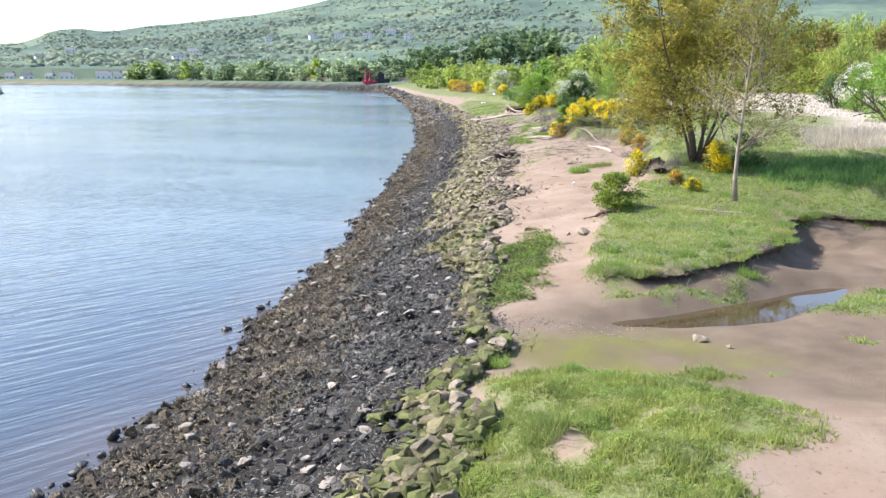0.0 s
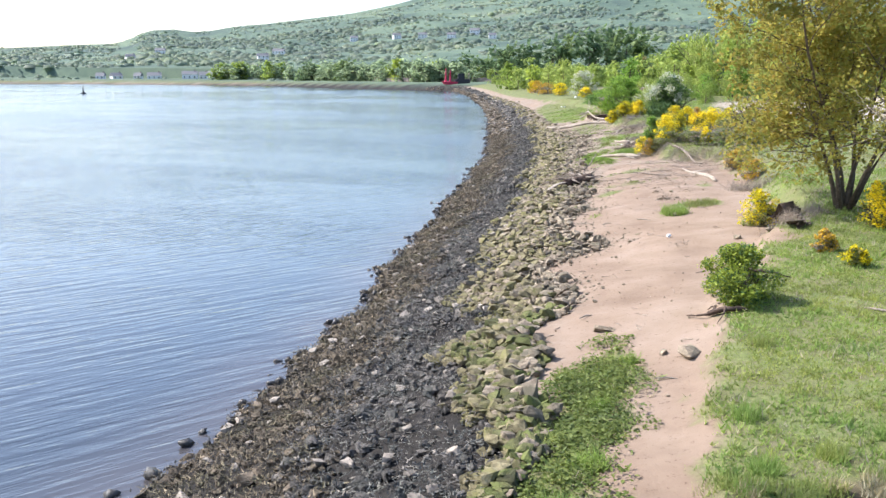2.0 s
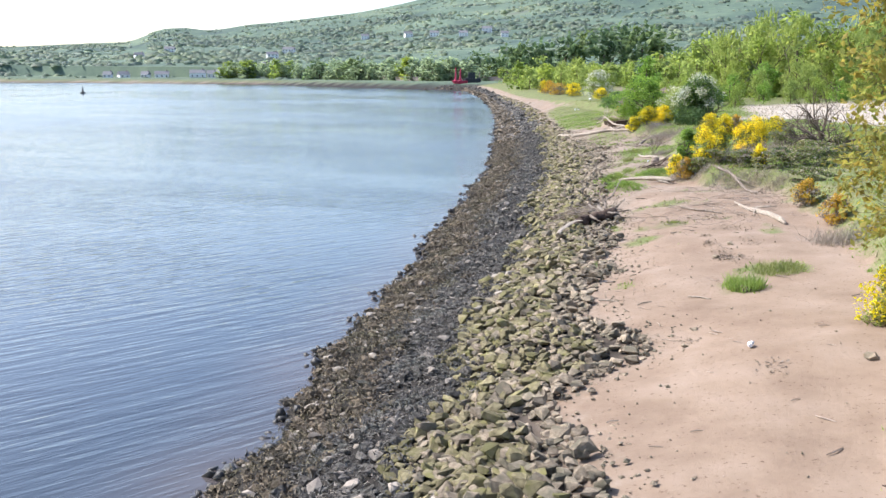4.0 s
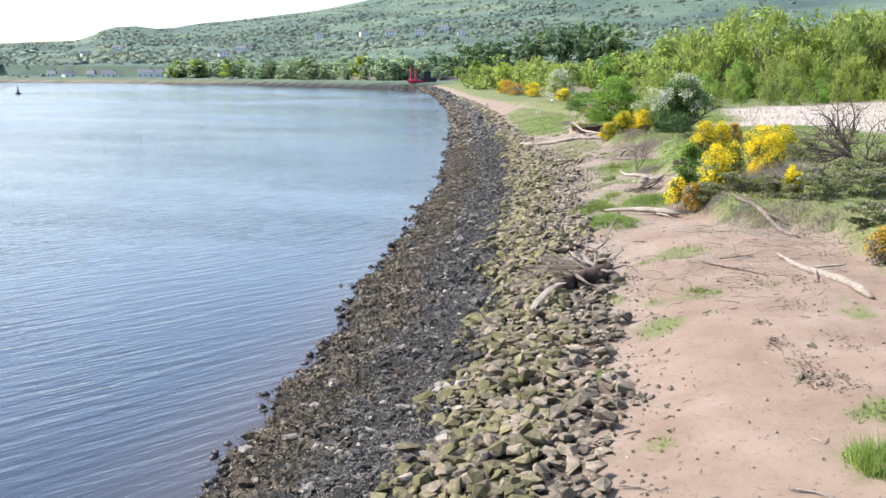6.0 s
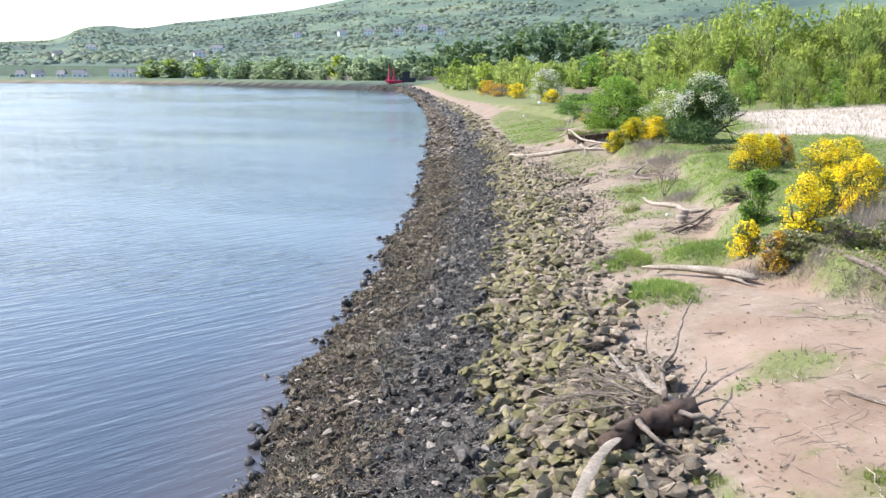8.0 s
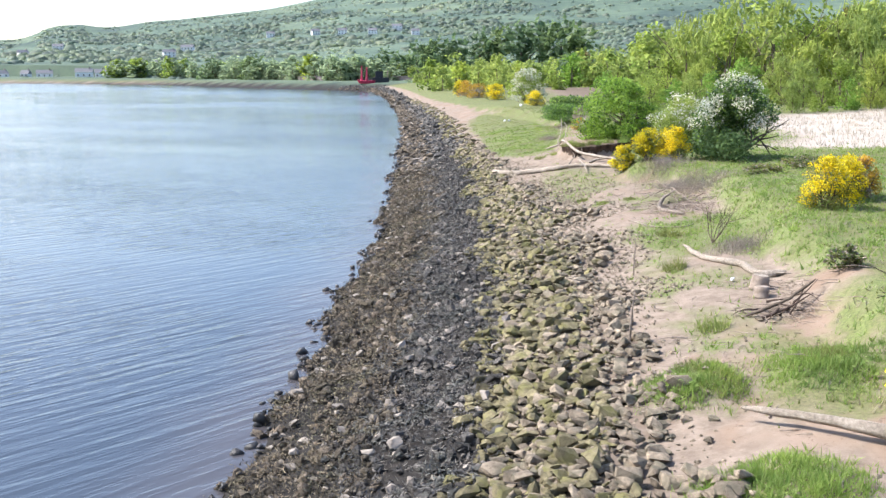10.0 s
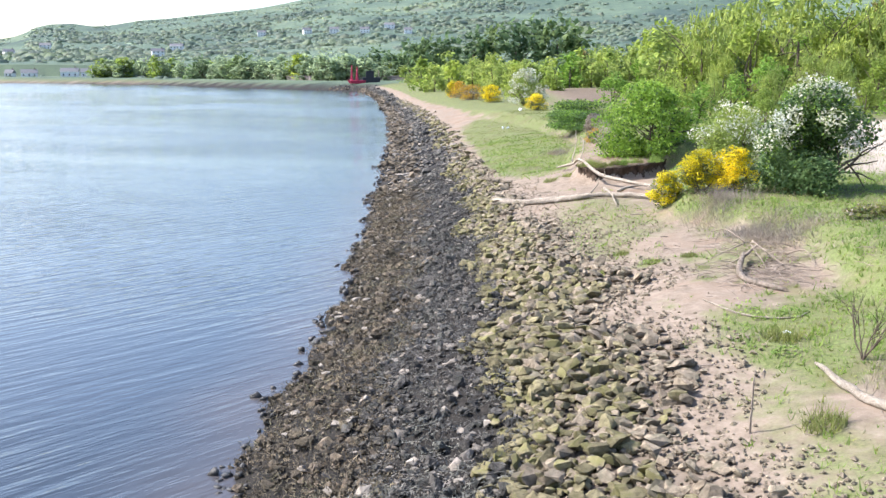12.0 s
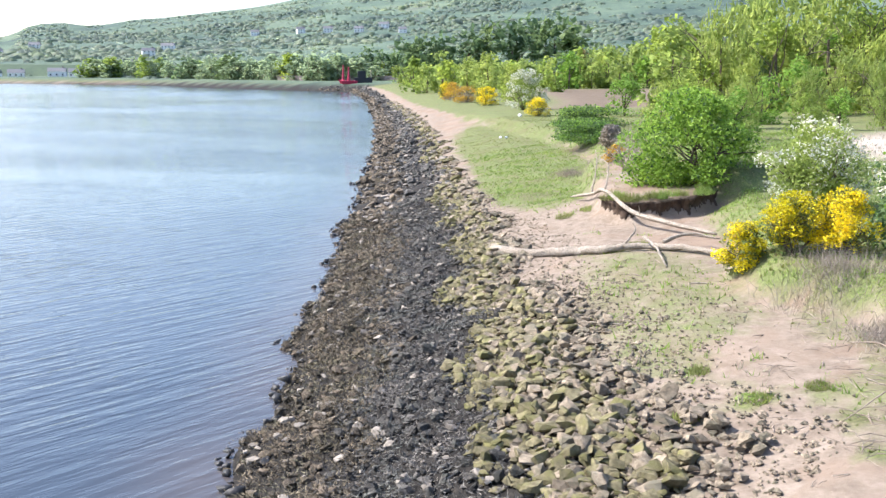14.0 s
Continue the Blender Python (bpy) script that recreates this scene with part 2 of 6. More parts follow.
LEAF_OAK = leafy("young_oak_leaves", [(0.25, 0.205, 0.045), (0.37, 0.33, 0.07), (0.31, 0.34, 0.08), (0.43, 0.305, 0.06)], 0.6, own=False)
LEAF_BIRCH = leafy("sparse_leaves", [(0.32, 0.29, 0.06), (0.28, 0.29, 0.05), (0.40, 0.35, 0.09)], 0.55, own=False)
LEAF_BUSH = leafy("bright_leaves", [(0.15, 0.26, 0.04), (0.22, 0.36, 0.06), (0.30, 0.45, 0.09)], 0.5)
LEAF_LIME = leafy("lime_leaves", [(0.20, 0.25, 0.035), (0.30, 0.36, 0.05), (0.39, 0.45, 0.075)], 0.5)
LEAF_WEED = leafy("weed_leaves", [(0.10, 0.135, 0.035), (0.15, 0.19, 0.05), (0.20, 0.24, 0.065)], 0.45, own=False)
LEAF_SCRUB = leafy("scrub_leaves", [(0.17, 0.20, 0.06), (0.225, 0.265, 0.075), (0.26, 0.225, 0.105), (0.20, 0.28, 0.07)], 0.5)
LEAF_WOOD = leafy("spring_leaves", [(0.221, 0.296, 0.059), (0.273, 0.355, 0.071), (0.331, 0.416, 0.092), (0.286, 0.348, 0.085)], 0.64)
LEAF_WILLOW = leafy("willow_leaves", [(0.263, 0.335, 0.087), (0.315, 0.390, 0.099), (0.370, 0.435, 0.121), (0.312, 0.360, 0.108)], 0.64)
LEAF_BRONZE = leafy("bronze_leaves", [(0.20, 0.155, 0.06), (0.27, 0.21, 0.075), (0.24, 0.22, 0.07)], 0.5)
# Far-shore foliage, its green washed out in the colour to imitate haze.
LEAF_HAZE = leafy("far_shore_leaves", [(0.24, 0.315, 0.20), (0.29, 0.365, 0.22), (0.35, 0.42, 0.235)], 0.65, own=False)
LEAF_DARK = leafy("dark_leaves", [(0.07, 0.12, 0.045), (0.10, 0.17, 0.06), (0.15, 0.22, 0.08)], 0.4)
# Dark leaves again, lightened and blued in the colour for distance haze.
LEAF_DARK_HAZE = leafy("distant_dark_leaves", [(0.11, 0.17, 0.085), (0.145, 0.215, 0.10), (0.19, 0.26, 0.12)], 0.5)
# Pale bluish greens: the haze of distance is mixed into these leaf colours.
LEAF_FAR_HAZE = leafy("hillside_leaves", [(0.249, 0.317, 0.268), (0.281, 0.347, 0.271), (0.317, 0.383, 0.259), (0.258, 0.320, 0.273), (0.302, 0.344, 0.262), (0.247, 0.304, 0.273)], 0.65, own=False, patch=0.006)
BLOSSOM = leafy("white_blossom", [(0.62, 0.61, 0.51), (0.70, 0.69, 0.60), (0.54, 0.54, 0.44), (0.26, 0.31, 0.11)], 0.4, own=False)
GORSE = leafy("yellow_gorse_flower", [(0.84, 0.66, 0.012), (0.90, 0.75, 0.02), (0.80, 0.62, 0.01), (0.28, 0.28, 0.06)], 0.4)
GORSE_OLD = leafy("faded_gorse_flower", [(0.62, 0.36, 0.03), (0.42, 0.25, 0.07), (0.68, 0.44, 0.03), (0.22, 0.21, 0.06)], 0.35)
TWIG = leafy("bare_twigs", [(0.22, 0.185, 0.15), (0.33, 0.28, 0.24), (0.26, 0.21, 0.17)], 0.15, own=False)
WHITE = plain("white_render", (0.75, 0.74, 0.71))
SLATE = plain("slate_roof", (0.14, 0.14, 0.15))
RED = plain("red_ship_paint", (0.42, 0.035, 0.075), 0.5)
BLACK = plain("black_paint", (0.025, 0.025, 0.03), 0.5)
STONE_WALL = surface("sea_wall_stone", (0.22, 0.17, 0.15), (0.36, 0.29, 0.26), 0.6)
GLASS_DARK = plain("window_glass", (0.03, 0.04, 0.05), 0.15)
LITTER = plain("white_plastic", (0.75, 0.76, 0.78), 0.4)
# Brown earth, its colour taken darker to add shade below the turf's overhang.
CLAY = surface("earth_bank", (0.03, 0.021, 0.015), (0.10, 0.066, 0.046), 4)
WRACK = leafy("dead_wrack", [(0.09, 0.065, 0.045), (0.16, 0.12, 0.085), (0.23, 0.18, 0.14)], 0.1, own=False)
POOL = water_material("pool_water", (0.05, 0.035, 0.02), 0.08)


# ---------------------------------------------------------------- the lie of the land
SHORE_Y = [-60, 10, 19, 34, 48, 61, 75, 98, 120, 152, 197, 254, 317, 365, 436, 500, 520, 560, 600, 700, 760, 800, 830, 860, 3400]
SHORE_X = [-13, -8.6, -8.2, -6.5, -5.4, -4.9, -4.3, -3.6, -3.2, -4.2, -6, -9.3, -15, -19.5, -28, -38, -59, -95, -125, -207, -324, -500, -900, -3000, -3000]


def shoreline(y):
    return np.interp(y, SHORE_Y, SHORE_X) + 0.35 * np.sin(y * 0.41) * np.sin(y * 0.13 + 1) + 0.2 * np.sin(y * 1.3)


def inside(poly, x, y, soft):
    """1 well inside the outline, 0 well outside it, with an edge soft metres wide."""
    p = np.array(poly, float)
    x, y = np.asarray(x, float), np.asarray(y, float)
    sign, dist = np.zeros(x.shape, bool), np.full(x.shape, 1e9)
    for (ax, ay), (bx, by) in zip(p, np.roll(p, -1, 0)):
        if by != ay:
            sign ^= ((ay > y) != (by > y)) & (x < (bx - ax) * (y - ay) / (by - ay) + ax)
        k = np.clip(((x - ax) * (bx - ax) + (y - ay) * (by - ay)) / ((bx - ax) ** 2 + (by - ay) ** 2), 0, 1)
        dist = np.minimum(dist, np.hypot(x - ax - k * (bx - ax), y - ay - k * (by - ay)))
    return np.clip(np.where(sign, dist, -dist) / soft + 0.5, 0, 1)


def smooth(t):
    t = np.clip(t, 0, 1)
    return t * t * (3 - 2 * t)


def wave(x, y, s, seed=0.0):
    """Cheap smooth noise of wavelength about s, -1 to 1."""
    x, y = x / s * 6.283, y / s * 6.283
    return (np.sin(x + 1.7 * np.sin(0.61 * y + seed)) + np.sin(0.83 * y + 1.3 * np.sin(0.77 * x + 2 * seed) + seed) + np.sin(0.6 * x + 0.7 * y + 3 * seed)) / 3


def beside(line, x, y, wide):
    """1 on the line, falling to 0 wide metres from it."""
    dist = np.full(np.shape(x), 1e9)
    for (ax, ay), (bx, by) in zip(line, line[1:]):
        k = np.clip(((x - ax) * (bx - ax) + (y - ay) * (by - ay)) / ((bx - ax) ** 2 + (by - ay) ** 2), 0, 1)
        dist = np.minimum(dist, np.hypot(x - ax - k * (bx - ax), y - ay - k * (by - ay)))
    return np.clip(1 - dist / wide, 0, 1)


TERRACE = [(4.2, 26.2), (6.6, 26.6), (8.8, 28), (11, 30), (12.6, 33.5), (13.4, 36.2), (16, 37.8), (17, 35.2), (40, 33), (60, 60), (60, 90), (22, 90), (17, 66), (13, 58), (12, 49), (10, 46.5), (7.6, 40.5), (6.2, 36), (5, 31)]
BASIN = [(1.5, 18.5), (5.5, 16.5), (40, 8), (70, 33), (40, 33), (17, 35.4), (16, 37.8), (13.4, 36.4), (12.4, 33.3), (11, 30), (8.8, 28), (6.6, 26.6), (3.8, 26), (2, 24)]
LEDGE = [(9.0, 132.8), (9.8, 131.5), (10.9, 131.1), (12.2, 131.2), (13.8, 132.4), (19, 135), (22, 150), (14, 156), (11, 150), (9.4, 140)]
POOL_AREA = [(4.4, 23.9), (5.65, 24.5), (7.3, 25.5), (9.3, 26.7), (11.4, 28.0), (12.2, 27.9), (11.4, 26.4), (9.1, 24.4), (7.1, 23.7), (5.8, 23.55)]
NEAR_TURF = [(-0.6, 4), (-0.5, 14), (0.7, 16.4), (1.2, 18.3), (2.7, 18.8), (4.5, 18.1), (5.4, 16.6), (6.0, 15.2), (5.7, 13.8), (4, 12), (4, 4)]
SCRUB_LINE_Y = [40, 46, 52, 60, 69, 73, 75, 77, 79, 82, 86, 93, 100, 104, 112, 115, 118, 126, 131, 134, 165, 200, 255, 309, 400, 520]
SCRUB_LINE_X = [12, 10.2, 11.2, 12.6, 13.5, 13.2, 12.6, 11.4, 10.0, 9.4, 9.6, 10.8, 12.0, 12.7, 12.7, 12.0, 10.6, 12.4, 13.2, 13.2, 12, 6.5, 0.5, -7, -19, -32]
SKY_BEARING = [-40, -30, -26, -23.7, -23.2, -22.8, -22, -20.8, -20.4, -18.4, -17.6, -16, -13.3, -11, -9.7, -8, -5, 0, 6, 14, 22, 40]
SKY_SLOPE = [0.022, 0.0245, 0.0285, 0.030, 0.035, 0.041, 0.0435, 0.0445, 0.0415, 0.0435, 0.048, 0.050, 0.056, 0.061, 0.065, 0.0715, 0.085, 0.10, 0.115, 0.125, 0.12, 0.11]


MOUNDS = [(6.2, 79.0, 1.3, 0.42), (6.1, 84.3, 1.1, 0.36), (8.9, 84.2, 1.3, 0.25)]      # low grassy hummocks: x, y, radius, height


def hills(x, y):
    r, b = np.hypot(x, y - 40), np.degrees(np.arctan2(x, y - 40))
    crest = np.interp(b, SKY_BEARING, SKY_SLOPE) * 2550 - 6
    up = np.clip((r - 850) / 1700, 0, 1)
    fold = 1 + 0.10 * wave(x, y, 700, 1.0) * np.sin(np.clip(up, 0, 1) * 3.14)
    return crest * up**1.15 * fold + 6 * wave(x, y, 230, 2.0) * up * (1 - up) * 3 - np.clip(r - 2560, 0, 900) * 0.12


def height(x, y):
    """The ground's height above the water."""
    x, y = np.asarray(x, float), np.asarray(y, float)
    d = 1.0
    bend = (shoreline(y + d) - shoreline(y - d)) / (2 * d)
    far = smooth((y - 480) / 60)
    u = (x - shoreline(y)) / (1 + far * (np.sqrt(1 + bend**2) - 1))
    z = np.interp(u, [-60, -8, 0, 7.6, 9.5, 12, 15, 22, 45, 120, 350, 4000], [-6, -2.0, 0, 2.45, 2.8, 3.3, 3.6, 3.85, 4.1, 4.8, 11, 14])
    land = smooth(u / 10)
    z = z + land * (0.10 * wave(x, y, 9) + 0.05 * wave(x, y, 2.7, 3))
    basin = inside(BASIN, x, y, 4.5)
    z = z * (1 - basin) + basin * (2.62 + 0.05 * wave(x, y, 4) + 0.05 * wave(x, y, 1.7, 6))
    z = z + 0.3 * np.clip(1 - np.hypot((x - 16.5) / 4.5, (y - 33.2) / 1.9), 0, 1)
    pool = inside(POOL_AREA, x, y, 1.2)
    z = z * (1 - pool) + 2.3 * pool
    turf = inside(NEAR_TURF, x, y, 1.2)
    z = z + 0.25 * turf + 0.14 * turf * wave(x, y, 1.9, 5) + 0.08 * turf * wave(x, y, 1.1, 9)
    z = z - 0.4 * np.clip(1 - np.hypot((x - 13.9) / 1.7, (y - 34.2) / 2.4), 0, 1)
    z = z - 0.34 * smooth(1.6 * beside([(11.6, 30.4), (12.7, 33.2), (13.5, 36)], x, y, 1.6))
    shelf = inside(TERRACE, x, y, 0.32)
    z = z * (1 - shelf) + shelf * (3.3 + 0.04 * np.clip(y - 27, 0, 26) + 0.03 * np.clip(x - 6, 0, 7) - 0.8 * smooth((x - 11.8) / 3) * smooth((42 - y) / 5) + 0.07 * wave(x, y, 5, 2))
    inland = x - np.interp(y, SCRUB_LINE_Y, SCRUB_LINE_X) - 0.6 * wave(x, y, 7, 4)
    z = z + 0.85 * smooth((inland + 0.2) / 1.8) * smooth((y - 48) / 8) * (1 - 0.85 * shelf) * (1 - smooth((y - 190) / 60))
    for a, b, c, tall in MOUNDS:
        z = z + tall * smooth(1.5 - 1.2 * np.hypot(x - a, y - b) / c)
    ledge = inside(LEDGE, x, y, 0.6)
    z = z + 0.85 * ledge
    return z + hills(x, y) * smooth((np.hypot(x, y - 40) - 850) / 120)


def ground_at(x, y):
    return float(height(np.array([x]), np.array([y]))[0])


# ---------------------------------------------------------------- mesh helpers
def mesh_of(name, verts, faces, mat, flat=True):
    """A mesh from arrays: verts (n, 3), faces (m, 3) or (m, 4)."""
    verts, faces = np.asarray(verts, np.float32), np.asarray(faces, np.int32)
    me = bpy.data.meshes.new(name)
    k = faces.shape[1]
    me.vertices.add(len(verts))
    me.vertices.foreach_set("co", verts.ravel())
    me.loops.add(faces.size)
    me.loops.foreach_set("vertex_index", faces.ravel())
    me.polygons.add(len(faces))
    me.polygons.foreach_set("loop_start", np.arange(0, faces.size, k, dtype=np.int32))
    me.polygons.foreach_set("loop_total", np.full(len(faces), k, np.int32))
    me.polygons.foreach_set("use_smooth", np.full(len(faces), not flat))
    me.materials.append(mat)
    me.update(calc_edges=True)
    return me


def part(name, me, parent=None, label=""):
    ob = new(name, me)
    if parent is not None:
        ob.parent = parent
    return tagged(ob, label)


def thing(name, m, label, category, group="", kind=""):
    ob = new(name)
    ob.empty_display_size = 0.2
    ob.matrix_world = m
    return tagged(ob, label, category, group, kind)


def joined(pieces):
    """Many (verts, faces) as one."""
    vs, fs, n = [], [], 0
    for v, f in pieces:
        vs.append(np.asarray(v, float))
        fs.append(np.asarray(f) + n)
        n += len(v)
    return np.concatenate(vs), np.concatenate(fs)


def turns(rng, n, tilt=math.pi):
    """n random turns, leaning at most about tilt from upright."""
    a, b, c = rng.uniform(0, 6.283, n), rng.uniform(-tilt, tilt, n), rng.uniform(0, 6.283, n)

    def rz(t):
        o, z = np.ones(n), np.zeros(n)
        return np.stack([np.stack([np.cos(t), -np.sin(t), z], -1), np.stack([np.sin(t), np.cos(t), z], -1), np.stack([z, z, o], -1)], 1)

    o, z = np.ones(n), np.zeros(n)
    rx = np.stack([np.stack([o, z, z], -1), np.stack([z, np.cos(b), -np.sin(b)], -1), np.stack([z, np.sin(b), np.cos(b)], -1)], 1)
    return rz(a) @ rx @ rz(c)


def scattered(template, places, turn, scale):
    """Copies of one (verts, faces) template at places, turned and scaled, as one pair of arrays."""
    v, f = template
    n = len(places)
    scale = np.asarray(scale, float).reshape(n, 1, -1)
    out = np.einsum("nij,nkj->nki", turn, v[None] * scale) + places[:, None]
    faces = f[None] + (np.arange(n) * len(v))[:, None, None]
    return out.reshape(-1, 3), faces.reshape(-1, f.shape[1])


def stone_template(rng, sides=11):
    """An angular broken stone about 1 across."""
    bm = bmesh.new()
    for p in rng.normal(size=(sides, 3)):
        p = p / np.linalg.norm(p) ** 0.75
        bm.verts.new(p * (0.42, 0.36, 0.27))
    hull = bmesh.ops.convex_hull(bm, input=bm.verts)
    bmesh.ops.delete(bm, geom=list({g for g in hull["geom_interior"] + hull["geom_unused"] if isinstance(g, bmesh.types.BMVert)}), context="VERTS")
    bmesh.ops.triangulate(bm, faces=bm.faces)
    bm.verts.index_update()
    v, f = np.array([x.co for x in bm.verts]), np.array([[x.index for x in g.verts] for g in bm.faces])
    bm.free()
    return v, f


def tube(points, radii, sides=6):
    """A tapering tube along points, closed at both ends; (verts, tris)."""
    pts, radii = np.asarray(points, float), np.asarray(radii, float)
    t = np.gradient(pts, axis=0)
    t /= np.linalg.norm(t, axis=1, keepdims=True) + 1e-9
    ref = np.where(np.abs(t[:, 2:3]) > 0.9, [[1.0, 0, 0]], [[0, 0, 1.0]])
    s = np.cross(t, ref)
    s /= np.linalg.norm(s, axis=1, keepdims=True) + 1e-9
    q = np.cross(s, t)
    ang = np.arange(sides) / sides * 6.28318
    ring = pts[:, None] + radii[:, None, None] * (np.cos(ang)[None, :, None] * s[:, None] + np.sin(ang)[None, :, None] * q[:, None])
    v = np.concatenate([ring.reshape(-1, 3), pts[:1], pts[-1:]])
    f, n = [], len(pts)
    for i in range(n - 1):
        for k in range(sides):
            a, b = i * sides + k, i * sides + (k + 1) % sides
            f += [(a, b, b + sides), (a, b + sides, a + sides)]
    for k in range(sides):
        f.append((n * sides, (k + 1) % sides, k))
        f.append((n * sides + 1, (n - 1) * sides + k, (n - 1) * sides + (k + 1) % sides))
    return v, np.array(f)


LEAF = (np.array([(-0.5, 0, 0), (0, -0.3, 0.06), (0.5, 0, 0), (0, 0.3, 0.06)]), np.array([(0, 1, 2), (0, 2, 3)]))
BLADE = (np.array([(-0.5, 0, 0), (0.5, 0, 0), (0.1, 0.25, 1.0)]), np.array([(0, 1, 2)]))


def leaf_cloud(rng, blobs, n, size, shell=0.45, spread=0.4):
    """Leaves filling rounded clumps (x, y, z, rx, ry, rz), thickest toward their skins."""
    blobs = np.array(blobs, float)
    w = blobs[:, 3] * blobs[:, 4] * blobs[:, 5]
    pick = rng.choice(len(blobs), n, p=w / w.sum())
    d = rng.normal(size=(n, 3))
    d /= np.linalg.norm(d, axis=1, keepdims=True)
    rad = (1 - shell) + shell * rng.random(n) ** 0.6
    rad *= 1 + 0.12 * rng.normal(size=n)
    p = blobs[pick, :3] + d * rad[:, None] * blobs[pick, 3:]
    return scattered(LEAF, p, turns(rng, n), size * rng.uniform(1 - spread, 1 + spread, n))


def branches(rng, start, way, length, radius, depth, out, tips, spread=0.7, droop=0.0, kids=3):
    """A limb and, from along it, its smaller limbs."""
    n = 5
    pts, p, w = [np.array(start, float)], np.array(start, float), np.array(way, float)
    for _ in range(n):
        w = w + rng.normal(size=3) * 0.16 + np.array([0, 0, -droop])
        w /= np.linalg.norm(w)
        p = p + w * length / n
        pts.append(p)
    out.append(tube(pts, np.linspace(radius, radius * 0.45, n + 1), 5 if depth else 3))
    if depth == 0:
        tips.append(pts[-1])
        tips.append(pts[-3])
        return
    for k in range(kids):
        j = rng.integers(2, n + 1)
        side = rng.normal(size=3)
        side -= w * (side @ w)
        side /= np.linalg.norm(side)
        branches(rng, pts[j], w * (1 - spread * 0.6) + side * spread, length * rng.uniform(0.55, 0.8), radius * 0.5, depth - 1, out, tips, spread, droop, kids)
    branches(rng, pts[-1], w, length * 0.7, radius * 0.45, depth - 1, out, tips, spread, droop, kids)


# ---------------------------------------------------------------- ground and water
def steps(lo, hi, first, growth, most):
    at, d = [lo], first
    while at[-1] < hi:
        at.append(at[-1] + d)
        d = min(most, d * growth)
    return at


def make_ground():
    us = np.array(sorted(-np.array(steps(2.0, 330, 0.8, 1.25, 9) + steps(350, 3400, 20, 1.1, 44))) + steps(-1.6, 26, 0.45, 1.0, 0.45) + steps(26.6, 1700, 0.9, 1.18, 34))
    ys = np.array(sorted(-np.array(steps(2, 60, 2, 1.3, 20))) + steps(0, 60, 0.42, 1.0, 0.42) + steps(60.5, 165, 0.6, 1.0, 0.6) + steps(166, 440, 0.8, 1.05, 5.0) + steps(446, 900, 6, 1.0, 6) + steps(908, 3300, 8, 1.06, 26))
    u, y = np.meshgrid(us, ys)
    x = u + shoreline(np.minimum(y, 440))
    z = height(x, y)
    n, m = u.shape
    i = np.arange(n * m).reshape(n, m)
    f = np.stack([i[:-1, :-1], i[:-1, 1:], i[1:, 1:], i[1:, :-1]], -1).reshape(-1, 4)
    me = mesh_of("ground", np.stack([x, y, z], -1).reshape(-1, 3), f, GROUND, flat=False)
    ob = tagged(new("ground", me), "pink sandy foreshore with turf, mud and distant green hillside", "ground", kind="structure")
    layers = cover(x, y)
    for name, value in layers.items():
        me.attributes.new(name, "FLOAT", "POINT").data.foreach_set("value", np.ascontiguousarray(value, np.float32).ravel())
    return ob


REED_BED = [(20.9, 124.5), (25.5, 133), (29, 160), (41, 166), (60, 182), (80, 186), (80, 120), (48, 92), (34, 62), (26, 55.5), (22, 54.5), (28, 66), (38, 88), (35, 108), (28, 123)]


def scrub(x, y):
    """How far inland of the scrub's edge, in metres."""
    return x - np.interp(y, SCRUB_LINE_Y, SCRUB_LINE_X) - 0.8 * wave(x, y, 7, 4)


def rock_top(y):
    """The stones' upper edge, metres inland of the waterline."""
    return np.interp(y, [0, 18, 27, 35, 45, 56, 66, 80, 108, 122, 150, 200, 320, 480, 540, 700, 800, 870], [7.5, 9.2, 8.5, 8.6, 8.5, 9.1, 9.7, 9.5, 10.2, 8.6, 7.9, 7.6, 5.5, 7, 14, 22, 45, 110]) + 0.7 * wave(0 * y, y, 6, 1)


# bare sandy scrapes in the turf: x, y, radius
BARE = [(2.05, 13.75, 0.35), (3.6, 14.4, 0.22), (5.1, 33.6, 0.7), (4.3, 30.2, 0.5), (5.6, 35.4, 0.4), (9.2, 44.6, 0.9), (8.2, 41.6, 0.7), (10.6, 90, 1.2), (9.6, 112.4, 1.3), (11.9, 107, 0.7), (8.2, 91, 0.8), (9.3, 95.5, 0.8)]


TUFTS = [(7.9, 54.3, 0.6), (9.5, 56.2, 0.8), (5.9, 70.9, 0.3), (6.5, 71, 0.4), (7.6, 71.9, 0.8), (6.1, 66, 0.5), (7.4, 66.3, 0.65), (5.1, 66.8, 0.4), (6.7, 109.7, 0.45),
         (7.6, 112, 0.35), (8.1, 109.8, 0.55), (9.5, 109.9, 0.4), (9.6, 108.5, 0.4), (9.2, 106.9, 0.45), (5.4, 19.0, 0.4), (7.3, 19.3, 0.25), (6.2, 79.0, 0.9), (6.1, 84.4, 1.0), (8.9, 84.2, 1.1), (7.3, 87.0, 0.5), (7.2, 92.2, 0.5), (3.9, 60.5, 0.35), (5.5, 63.3, 0.6), (6.1, 63.8, 0.6), (5.2, 68.8, 0.5), (8.1, 72.5, 0.9), (10.8, 63.1, 0.5), (4.6, 55.9, 0.35), (8.5, 56.4, 0.5), (10.25, 22.0, 0.4), (2.35, 16.5, 0.3)]


